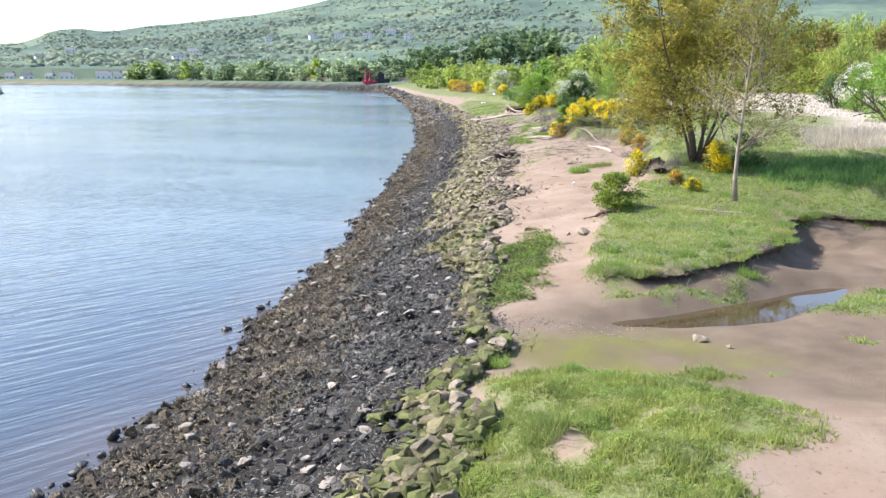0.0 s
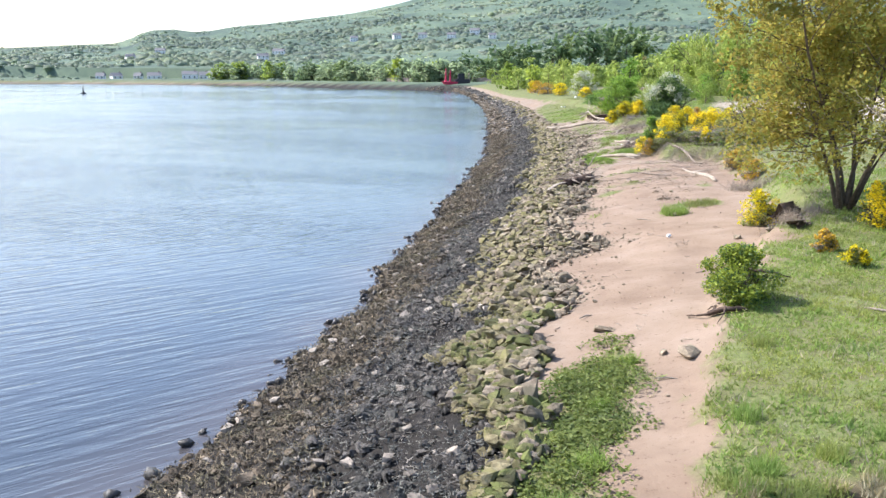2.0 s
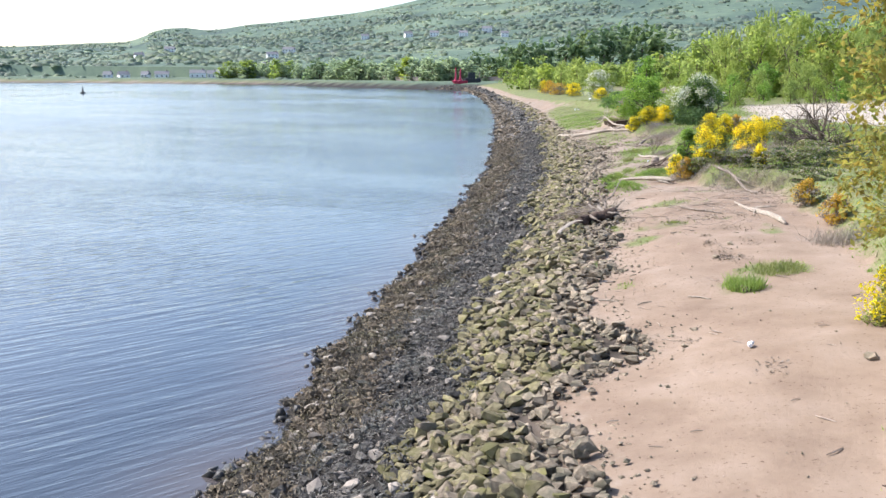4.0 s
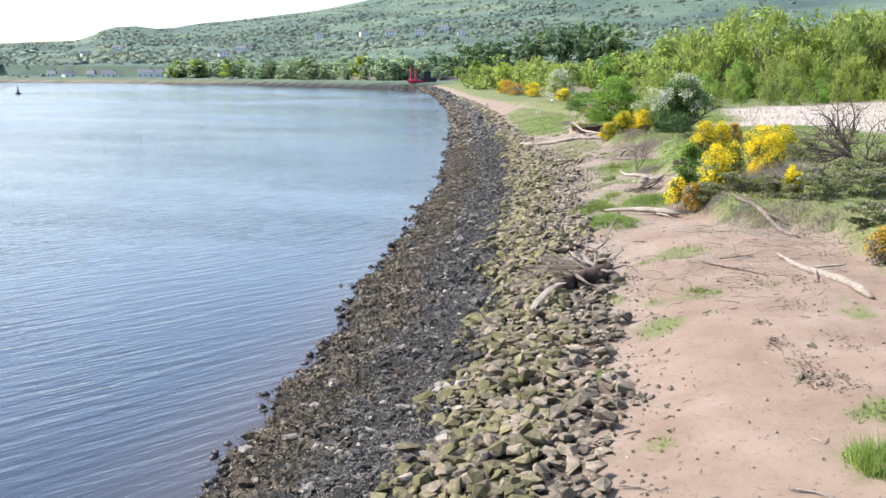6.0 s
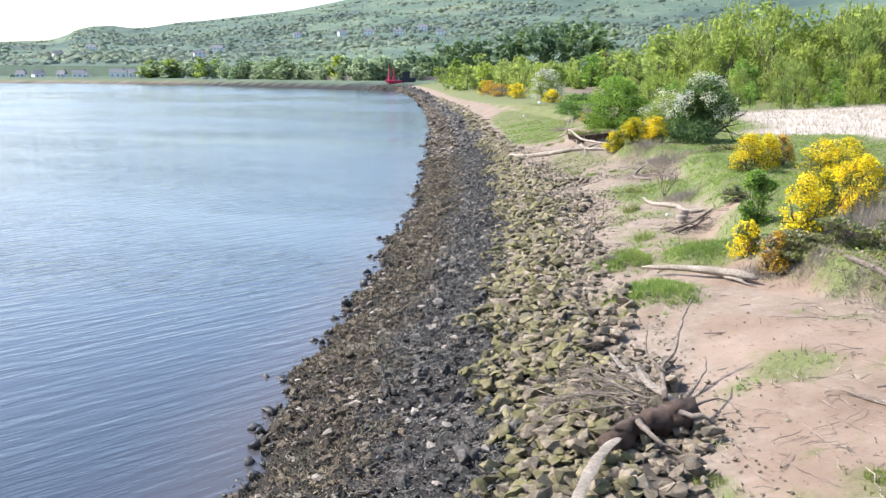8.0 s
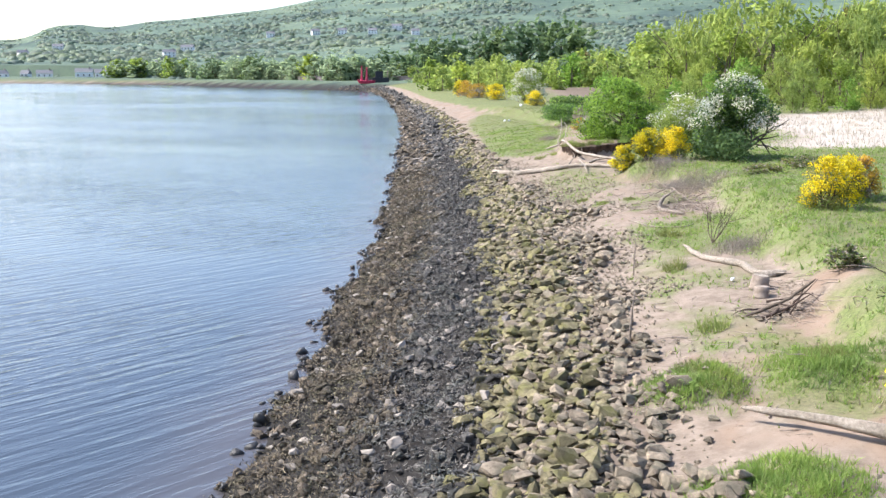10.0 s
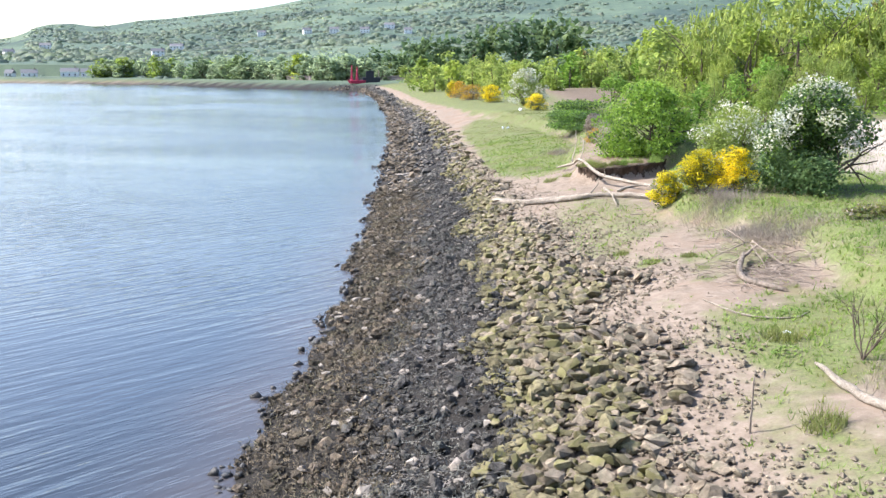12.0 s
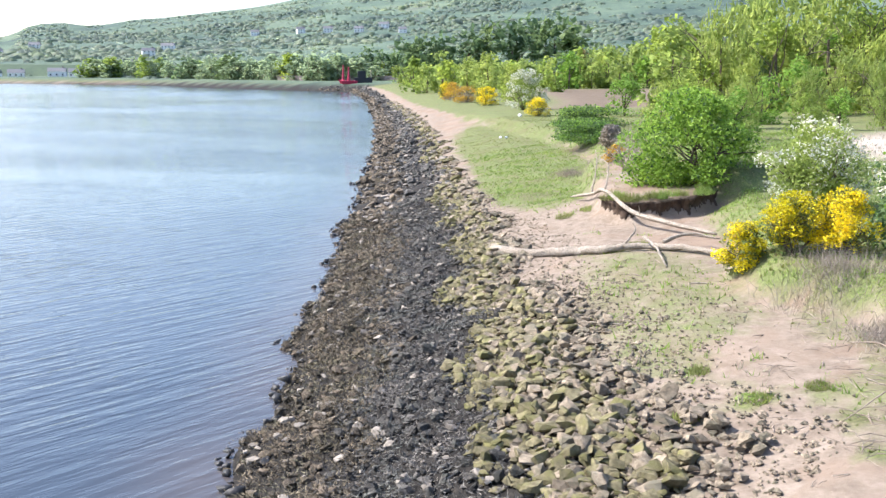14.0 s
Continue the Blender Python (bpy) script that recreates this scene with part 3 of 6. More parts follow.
def grass_amount(x, y):
    """0 bare to 1 closed turf."""
    ox, oy = x, y
    x, y = x + 0.35 * wave(x, y, 2.2, 11) + 0.2 * wave(x, y, 0.9, 12), y + 0.45 * wave(x, y, 2.6, 13) + 0.25 * wave(x, y, 1.0, 14)
    u = x - shoreline(y)
    g = smooth((scrub(x, y) + 0.6) / 1.6) * (y > 40)
    g = np.maximum(g, inside(TERRACE, x, y, 0.8))
    g = np.maximum(g, inside(NEAR_TURF, x, y, 0.9))
    patch = [
        ([(0.4, 25.4), (2.2, 25.4), (2.9, 28.5), (3.9, 32.5), (3.6, 35.5), (2.8, 34), (1.7, 31), (0.5, 29)], 0.8),
        ([(4.0, 25.9), (6.1, 26.0), (7.5, 26.3), (9.7, 28.1), (9.9, 27.7), (8.7, 26.4), (6.9, 25.6), (4.6, 25.2)], 0.45),
        ([(9.6, 25), (11.2, 26.8), (15, 27.8), (20, 27), (16, 24.6), (12, 24.3)], 0.6),
        ([(11.5, 22.2), (14.5, 23), (14.5, 22), (12, 21.6)], 0.5),
        ([(4.9, 18.9), (5.6, 19.5), (6.2, 19), (5.4, 18.5)], 0.4),
        ([(7.2, 82.6), (8.4, 81.4), (9.4, 82.6), (9.6, 86), (8.4, 88), (7.6, 85.6)], 1.0),
        ([(6.5, 86), (9.5, 88), (10.8, 98), (9, 101), (7, 97)], 2.0),
        ([(7.6, 100), (8.6, 96.6), (11, 97), (13.6, 103), (13.4, 106.5), (11.2, 103.4), (8.2, 103)], 1.6),
        ([(3.4, 142.5), (7, 137), (10.4, 139), (12, 152), (11.5, 185), (5, 205), (1.8, 180)], 2.5),
        ([(9.2, 100), (10.0, 97.2), (11.2, 95), (12.0, 93), (16, 92), (17, 104), (10, 104)], 0.9),
        ([(7.2, 94), (9.6, 92), (9.8, 96), (8, 97.5)], 1.0),
        ([(5.5, 112), (9.5, 110), (11, 118), (10.5, 124), (7, 126), (5.6, 120)], 2.6),
        ([(9, 108), (12, 106), (13, 112), (11, 116), (9.5, 113)], 2.0),
    ]
    for poly, soft in patch:
        g = np.maximum(g, (0.95 if poly[0][1] < 84 or poly[0][1] in (100, 142.5) else 0.62) * inside(poly, x, y, soft))
    for tx, ty, tr in BARE:
        g = g * (1 - 0.9 * np.clip(1.6 - np.hypot(x - tx, (y - ty) * 0.8) / tr, 0, 1))
    for tx, ty, tr in TUFTS:
        g = np.maximum(g, 0.95 * np.clip(1.5 - np.hypot((x + ox) / 2 - tx, (y + oy) / 2 - ty) / tr, 0, 1))
    thin = smooth((wave(x, y, 3.1, 7) + wave(x, y, 1.3, 8) * 0.6 - 0.45) / 0.5) * smooth((u - 9.6) / 2) * smooth((y - 58) / 8)
    g = np.maximum(g, 0.6 * thin)
    return np.clip(g, 0, 1) * smooth((u - 7.5) / 1.5) * (1 - 0.92 * inside(REED_BED, x, y, 3))


def cover(x, y):
    u = x - shoreline(y)
    far = smooth((y - 470) / 40)
    un = u / np.sqrt(1 + ((shoreline(y + 3) - shoreline(y - 3)) / 6) ** 2)
    basin = inside(BASIN, x, y, 2.5)
    slime = inside([(0.8, 20.6), (2.4, 22.4), (6.2, 22.2), (7.6, 20.2), (5.2, 18.4), (2.4, 18.4), (1.0, 19)], x, y, 1.6)
    top = rock_top(y)
    mire = inside([(17, 226), (24, 262), (28, 355), (60, 352), (46, 282), (34, 232)], x, y, 8)
    return {
        "grit": smooth((wave(x, y, 5.5, 5) + 0.7 * wave(x, y, 1.7, 6) + 0.5) / 0.8) * smooth((y - 58) / 25) * 0.85 + smooth((top + 1.6 - u) / 1.8) * 0.55 + 0.6 * smooth((top + 6 - u) / 2) * smooth((y - 84) / 8) * smooth((146 - y) / 8),
        "mud": np.maximum(np.maximum(basin * smooth((wave(x, y, 8, 2) + 1.2) / 0.8), mire), 0),
        "slime": slime * smooth((wave(x, y, 3, 2) + 1.0) / 0.9),
        "turf": (1 - mire) * np.maximum(grass_amount(x, y), far * smooth((un - 3) / 3)),
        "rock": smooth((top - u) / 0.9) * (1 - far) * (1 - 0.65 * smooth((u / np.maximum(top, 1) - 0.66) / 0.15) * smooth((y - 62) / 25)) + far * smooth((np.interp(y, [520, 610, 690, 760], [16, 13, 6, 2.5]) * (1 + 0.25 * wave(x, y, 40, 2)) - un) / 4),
        "shaded_earth": np.clip(1.7 * (0.5 - np.abs(inside(TERRACE, x, y, 0.8) - 0.45)) + 0.25 * wave(x, y, 1.5, 3), 0, 1) * smooth((x - 4.6 + 0.3 * (y - 26)) / 1.5) * (y < 40) * (x > 4.6 + 0.3 * np.maximum(0, y - 29)),
        "reed": inside(REED_BED, x, y, 4),
        "hill": np.maximum(smooth((np.hypot(x, y - 40) - 750) / 200) * smooth((un - 5) / 6), 0.85 * smooth((y - 480) / 30) * smooth((un - 6) / 5)),
    }


make_ground()


def make_water():
    """The estuary's surface; towards the stones its bed shows through."""
    us = np.array([-3300, -1500, -700, -300, -150, -80, -40, -24, -16, -12, -9, -7, -5.5, -4, -3, -2, -1, 0, 1, 3, 10, 40, 150.0])
    ys = np.array([-200, -60, -20] + steps(-4, 160, 1.5, 1.0, 1.5) + steps(165, 440, 6, 1.05, 30) + [560, 700, 900])
    u, y = np.meshgrid(us, ys)
    x = u + shoreline(np.minimum(y, 440))
    n, m = u.shape
    i = np.arange(n * m).reshape(n, m)
    f = np.stack([i[:-1, :-1], i[:-1, 1:], i[1:, 1:], i[1:, :-1]], -1).reshape(-1, 4)
    me = mesh_of("water", np.stack([x, y, 0 * x], -1).reshape(-1, 3), f, WATER)
    value = 0.45 * smooth(1 + height(x, y) / 1.1) * (1 - smooth((y - 150) / 100)) * (0.75 + 0.25 * wave(x, y, 6, 3))
    me.attributes.new("shallow", "FLOAT", "POINT").data.foreach_set("value", np.ascontiguousarray(value, np.float32).ravel())
    value = smooth(1 + u / 26) * (1 - smooth((y - 300) / 120)) * (0.8 + 0.2 * wave(x, y, 9, 5))
    me.attributes.new("lee", "FLOAT", "POINT").data.foreach_set("value", np.ascontiguousarray(value, np.float32).ravel())
    tagged(new("water", me), "blue-grey rippled estuary water beside the stones", "water", kind="structure")


make_water()
pool_rim = np.array(POOL_AREA, float)
mid = pool_rim.mean(0)
rim = mid + (pool_rim - mid) * 1.25
tagged(new("pool_water", mesh_of("pool_water", [(*p, 2.5) for p in rim] + [(*mid, 2.5)], [(i, (i + 1) % len(rim), len(rim)) for i in range(len(rim))], POOL)),
       "still brown pool in the muddy creek", "water", kind="structure")


# ---------------------------------------------------------------- eroded earth banks under the turf
def earth_bank(line, tall, seed, label):
    """A crumbling, overhung face along line, notched by slips; its top follows the turf."""
    r = np.random.default_rng(seed)
    p = np.array(line, float)
    t = np.linspace(0, len(p) - 1, (len(p) - 1) * 26 + 1)
    x, y = (np.interp(t, range(len(p)), p[:, k]) for k in (0, 1))
    dx, dy = np.gradient(x), np.gradient(y)
    ln = np.hypot(dx, dy)
    nx, ny = dy / ln, -dx / ln
    rough = np.convolve(r.normal(0, 1, len(t)), np.ones(5) / 5, "same")
    z0 = height(x + nx * 0.6, y + ny * 0.6) - 0.08
    z1 = np.maximum(height(x - nx * 0.5, y - ny * 0.5) - 0.10, z0 + tall * (0.6 + 0.4 * np.sin(t * 1.7 + seed)))
    rows = []
    for k in np.linspace(0, 1, 8):
        out = 0.20 - 0.24 * math.sin(k * 2.9) + 0.12 * np.sin(t * 2.1) * np.sin(t * 0.83 + 1) + 0.10 * rough + r.normal(0, 0.035, len(x))
        rows.append(np.stack([x + nx * out, y + ny * out, z0 + (z1 - z0) * k + r.normal(0, 0.02, len(x))], -1))
    rows.append(np.stack([x - nx * 0.4, y - ny * 0.4, z1 - 0.08], -1))
    v = np.stack(rows).reshape(-1, 3)
    n, m = len(rows), len(x)
    i = np.arange(n * m).reshape(n, m)
    f = np.stack([i[:-1, :-1], i[:-1, 1:], i[1:, 1:], i[1:, :-1]], -1).reshape(-1, 4)
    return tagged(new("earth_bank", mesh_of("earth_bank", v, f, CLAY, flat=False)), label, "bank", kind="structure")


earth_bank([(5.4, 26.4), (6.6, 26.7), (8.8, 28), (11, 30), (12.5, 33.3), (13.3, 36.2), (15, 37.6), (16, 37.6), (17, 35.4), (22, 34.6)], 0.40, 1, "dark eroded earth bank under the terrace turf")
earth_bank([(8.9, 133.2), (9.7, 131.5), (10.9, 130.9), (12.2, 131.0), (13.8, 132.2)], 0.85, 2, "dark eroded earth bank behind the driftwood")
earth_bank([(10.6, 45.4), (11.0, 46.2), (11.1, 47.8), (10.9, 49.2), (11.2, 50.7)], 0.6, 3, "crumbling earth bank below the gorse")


# ---------------------------------------------------------------- stones of the shore
rng = np.random.default_rng(5)


def block_template(r):
    """A broken blocky stone about 1 across, with sharp uneven faces."""
    bm = bmesh.new()
    for p in r.normal(size=(13, 3)):
        p = p / (np.abs(p).max() ** 0.65 * np.linalg.norm(p) ** 0.35)
        bm.verts.new(p * r.uniform(0.85, 1.05, 3) * (0.45, 0.37, 0.225))
    hull = bmesh.ops.convex_hull(bm, input=bm.verts)
    bmesh.ops.delete(bm, geom=list({g for g in hull["geom_interior"] + hull["geom_unused"] if isinstance(g, bmesh.types.BMVert)}), context="VERTS")
    bmesh.ops.triangulate(bm, faces=bm.faces)
    bm.verts.index_update()
    v, f = np.array([x.co for x in bm.verts]), np.array([[x.index for x in g.verts] for g in bm.faces])
    bm.free()
    return v, f


STONES = [block_template(rng) for _ in range(16)]
PEBBLES = [(np.array([(0.45, 0.05, 0), (-0.02, 0.38, 0.03), (-0.42, -0.04, 0), (0.04, -0.36, -0.02), (0.06, 0.02, 0.24), (0, 0, -0.2)]) * rng.uniform(0.75, 1.2, (6, 3)), np.array([(0, 1, 4), (1, 2, 4), (2, 3, 4), (3, 0, 4), (1, 0, 5), (2, 1, 5), (3, 2, 5), (0, 3, 5)])) for _ in range(6)]
LUMPS = [stone_template(rng, int(rng.integers(10, 13))) for _ in range(12)]


def dark_share(y):
    """What share of the stony belt, from the water up, the seaweed covers."""
    return np.interp(y, [0, 13, 17, 21, 29, 37, 48, 58, 68, 96, 118, 126, 150, 300], [0.70, 0.76, 0.88, 1.0, 0.92, 0.74, 0.55, 0.55, 0.61, 0.60, 0.63, 0.74, 0.76, 0.75]) + 0.05 * wave(0 * y, y, 5, 3)


def lay_stones(r, n, y0, y1, lo, hi, size, sink=0.25, tilt=0.5, spread=0.34):
    """Places, turns and sizes of stones strewn over a stretch of the shore. lo, hi: 0 at the water, 1 where the weed ends, 2 at the stones' upper edge."""
    y = r.uniform(y0, y1, n)
    top, k = rock_top(y), r.uniform(lo, hi, n)
    d = dark_share(y)
    x = shoreline(y) + top * np.where(k < 1, k * d, d + (k - 1) * (1 - d)) + 0.25 * wave(y, y, 3.3, 2)
    s = np.clip(size * np.exp(r.normal(0, spread, n)), size * 0.45, size * 2.2)
    ok = x < shoreline(y) + top * np.maximum(1.0, hi - 1) + 0.2
    x, y, s = x[ok], y[ok], s[ok]
    return np.stack([x, y, height(x, y) + s * (0.27 - sink + r.uniform(-0.16, 0.22, len(x)))], -1), turns(r, len(x), tilt), s


def stone_mass(name, groups, mat, label, shapes, flat=True):
    pieces = []
    for places, turn, s in groups:
        which = np.arange(len(places)) % len(shapes)
        for k, tpl in enumerate(shapes):
            ok = which == k
            if ok.any():
                pieces.append(scattered(tpl, places[ok], turn[ok], s[ok]))
    v, f = joined(pieces)
    return tagged(part(name, mesh_of(name, v, f, mat, flat), revetment), label, kind="stuff")


revetment = thing("stone_revetment", pose(0, 0, 0), "sloping belt of loose broken stones along the water, weedy below and olive above", "stones", kind="structure")
stone_mass("weedy_stone", [lay_stones(rng, 8200, 6, 152, -0.02, 0.60, 0.225, 0.14, 0.7, 0.5), lay_stones(rng, 1900, 150, 300, 0, 0.6, 0.55), lay_stones(rng, 700, 300, 520, 0, 0.6, 0.9)],
           ROCK_WEED, "brown stones under seaweed", LUMPS + STONES[:6])
stone_mass("black_stone", [lay_stones(rng, 8200, 6, 152, 0.42, 1.08, 0.225, 0.14, 0.7, 0.5), lay_stones(rng, 1900, 150, 300, 0.5, 1.1, 0.55), lay_stones(rng, 700, 300, 520, 0.5, 1.2, 0.9)],
           ROCK_BLACK, "blackish stones under dry weed", LUMPS + STONES[:6])
stone_mass("bleached_stone", [lay_stones(rng, 2300, 6, 150, 0.03, 1.15, 0.21, 0.06, 0.5, 0.5), lay_stones(rng, 700, 150, 330, 0.05, 1.5, 0.45, 0.1)], ROCK_LIGHT, "pale bleached stones among the weed", STONES)
stone_mass("olive_stone", [lay_stones(rng, 11800, 24, 152, 0.94, 1.72, 0.28, 0.07, 0.7, 0.42), lay_stones(rng, 500, 6, 24, 0.94, 1.72, 0.33, 0.07, 0.9), lay_stones(rng, 1500, 152, 330, 1, 1.8, 0.5)], ROCK_GREEN, "broken stones with olive algae", STONES)
stone_mass("grey_stone", [lay_stones(rng, 10000, 32, 152, 1.1, 2.02, 0.265, 0.07, 0.7, 0.42), lay_stones(rng, 600, 6, 32, 1.1, 2.02, 0.31, 0.07, 0.9), lay_stones(rng, 1200, 152, 330, 1.2, 2.0, 0.45)], ROCK_PALE, "grey-brown broken stones", STONES)
stone_mass("rubble", [lay_stones(rng, 1300, 40, 152, 1.7, 2.25, 0.14, 0.2), lay_stones(rng, 2600, 92, 124, 1.6, 2.4, 0.14, 0.18), lay_stones(rng, 1500, 112, 136, 1.9, 3.0, 0.10, 0.2), lay_stones(rng, 1400, 40, 152, 1.85, 2.3, 0.09, 0.2)], ROCK_PALE, "small broken rubble along the stones' upper edge", PEBBLES)
stone_mass("mossy_stone", [lay_stones(rng, 2500, 7, 24, 0.92, 2.06, 0.26, 0.06, 0.7, 0.45), lay_stones(rng, 1700, 24, 40, 1.0, 2.0, 0.26, 0.06, 0.7, 0.45)], ROCK_MOSS, "broken stones green with moss beside the turf", STONES)
stone_mass("wet_stone", [lay_stones(rng, 850, 8, 200, -0.10, 0.03, 0.30, 0.10)], ROCK_WET, "black wet stones at the waterline", LUMPS, flat=False)


def weed_mass(name, label, n, lo, hi, mat):
    y = rng.uniform(8, 150, n)
    k = rng.uniform(lo, hi, len(y))
    x = shoreline(y) + rock_top(y) * dark_share(y) * k
    ok = wave(x, y, 2.3, 4) + 0.7 * wave(x, y, 6, 2) > rng.uniform(-1.6, 0.7, len(y))
    x, y = x[ok], y[ok]
    p = np.stack([x, y, height(x, y) + rng.uniform(0.03, 0.2, len(x))], -1)
    tuft = []
    for _ in range(7):
        v, f = scattered(BLADE, rng.normal(0, 0.10, (1, 3)) * (1, 1, 0.3), turns(rng, 1, 1.5), [(0.03, 0.1, 0.125)])
        tuft.append((v, f))
    tv, tf = joined(tuft)
    v, f = scattered((tv * (1.2, 1.2, 0.7), tf), p, turns(rng, len(p), 0.35), rng.uniform(0.5, 1.2, len(p)))
    tagged(new(name, mesh_of(name, v, f, mat)), label, "seaweed", kind="stuff")


weed_mass("seaweed", "brown bladder wrack lying over the lower stones", 23000, 0.02, 0.56, WEED)
weed_mass("dry_seaweed", "black dry wrack over the middle of the stones", 24000, 0.44, 1.05, WEED_BLACK)


# the stones nearest the way, one by one
def single_stones(y0, y1, n):
    r = np.random.default_rng(8)
    shapes = [mesh_of("stone", *STONES[k], ROCK_PALE_OWN if k % 2 else ROCK_GREEN_OWN) for k in range(12)]
    places, turn, s = lay_stones(r, n, y0, y1, 1.05, 1.95, 0.29, 0.05, 0.65)
    for i in range(len(places)):
        ob = part("stone", shapes[i % 12], revetment)
        ob.matrix_world = Matrix.Translation(places[i]) @ Matrix(turn[i].tolist()).to_4x4() @ Matrix.Scale(float(s[i]), 4)


single_stones(96, 122, 290)


# ---------------------------------------------------------------- grass and reeds
def blades(name, label, n, area, dens, mat, tall, wide, seed, lean=0.5, category="grass", puff=3):
    """Blades in small tufts over the stretch (x0, x1, y0, y1), as thick as dens(x, y) says."""
    r = np.random.default_rng(seed)
    x, y = r.uniform(area[0], area[1], n), r.uniform(area[2], area[3], n)
    ok = r.random(n) < dens(x, y)
    x, y = np.repeat(x[ok], puff), np.repeat(y[ok], puff)
    x, y = x + r.normal(0, tall * 0.25, len(x)), y + r.normal(0, tall * 0.25, len(y))
    k = len(x)
    p = np.stack([x, y, height(x, y) - 0.01], -1)
    size = np.stack([np.full(k, wide), np.full(k, tall), tall * r.uniform(0.5, 1.3, k)], -1) * r.uniform(0.7, 1.3, (k, 1)) * (1.15 + 0.55 * wave(x, y, 1.6, seed) + 0.4 * wave(x, y, 0.7, seed + 1))[:, None]
    v, f = scattered(BLADE, p, turns(r, k, lean), size)
    return tagged(new(name, mesh_of(name, v, f, mat)), label, category, kind="stuff")


def lush(x, y):
    return np.clip(0.6 + 0.8 * wave(x, y, 6, 3) + 0.4 * inside([(12, 36), (40, 34), (40, 60), (16, 52)], x, y, 4) + 0.5 * inside([(7.6, 100), (8.6, 96.6), (11, 97), (14, 103), (14, 108), (8.2, 103)], x, y, 3) + 0.6 * inside([(9.5, 100), (11, 94.5), (13, 91), (22, 92), (22, 112), (12, 108)], x, y, 2), 0, 1)


blades("near_turf", "short mixed turf beside the mossy stones", 46000, (-1.2, 7, 11, 21), lambda x, y: grass_amount(x, y) ** 2, TURF, 0.085, 0.018, 10, 1.0)
blades("turf", "short green turf on the sandy terrace", 130000, (1, 24, 21, 50), lambda x, y: grass_amount(x, y) ** 2 * (1 - 0.6 * lush(x, y)), TURF, 0.07, 0.022, 11, 1.25)
blades("lush_turf", "bright lush grass behind the creek bank", 110000, (1, 28, 21, 62), lambda x, y: grass_amount(x, y) ** 2 * lush(x, y), LUSH, 0.085, 0.026, 12, 1.2)
blades("shore_turf", "patchy grass among sand and driftwood", 64000, (1, 28, 50, 200), lambda x, y: grass_amount(x, y) ** 2.5 * (1 - 0.5 * lush(x, y)), SHORE_GRASS, 0.07, 0.026, 13, 1.2, puff=4)
blades("shore_lush_turf", "tall green grass in the scrub", 80000, (4, 30, 76, 170), lambda x, y: grass_amount(x, y) ** 2 * lush(x, y), LUSH, 0.12, 0.022, 14, 1.1, puff=4)
blades("dry_grass", "dry straw-coloured grass on the turf", 60000, (1, 30, 24, 150), lambda x, y: grass_amount(x, y) * smooth((wave(x, y, 4, 9) + 0.3) / 0.6) * 0.8 * (1 - 0.6 * smooth((y - 80) / 12)), STRAW, 0.12, 0.022, 15, 1.0)
blades("reed_bed", "pale dead reeds in a broad bed", 26000, (18, 82, 47, 188), lambda x, y: inside(REED_BED, x, y, 3), REED, 0.30, 0.028, 16, 0.6, "reeds")
blades("tall_reeds", "tall reeds beside the dark grass", 9000, (20, 35, 51, 74), lambda x, y: inside([(21.5, 53.5), (25.5, 54.5), (33, 70), (27, 71)], x, y, 2), REED, 0.5, 0.028, 17, 1.0, "reeds")
blades("tall_grass", "tall dark green grass under the broad tree", 9000, (14, 28, 39, 54), lambda x, y: inside([(15.1, 45.9), (15.4, 41.1), (19.8, 41.8), (24.5, 49), (19, 49)], x, y, 1.5), SEDGE, 0.32, 0.04, 18, 0.9)


def tussock(x, y, w, h, n, mats, seed, lift=0.0):
    """A clump of long arching blades."""
    r = np.random.default_rng(seed)
    a, q = r.uniform(0, 6.283, n), np.sqrt(r.random(n)) * w * 0.5
    p = np.stack([x + np.cos(a) * q, y + np.sin(a) * q, np.zeros(n)], -1)
    p[:, 2] = np.maximum(height(p[:, 0], p[:, 1]) - 0.02, lift)
    v, f = scattered(BLADE, p, turns(r, n, 0.9), np.stack([np.full(n, 0.022), np.full(n, h), h * r.uniform(0.5, 1.2, n)], -1))
    ob = tagged(new("grass_tussock", mesh_of("grass_tussock", v, f, mats)), "tussock of long green grass on the shore", "grass", "tussocks")
    return ob


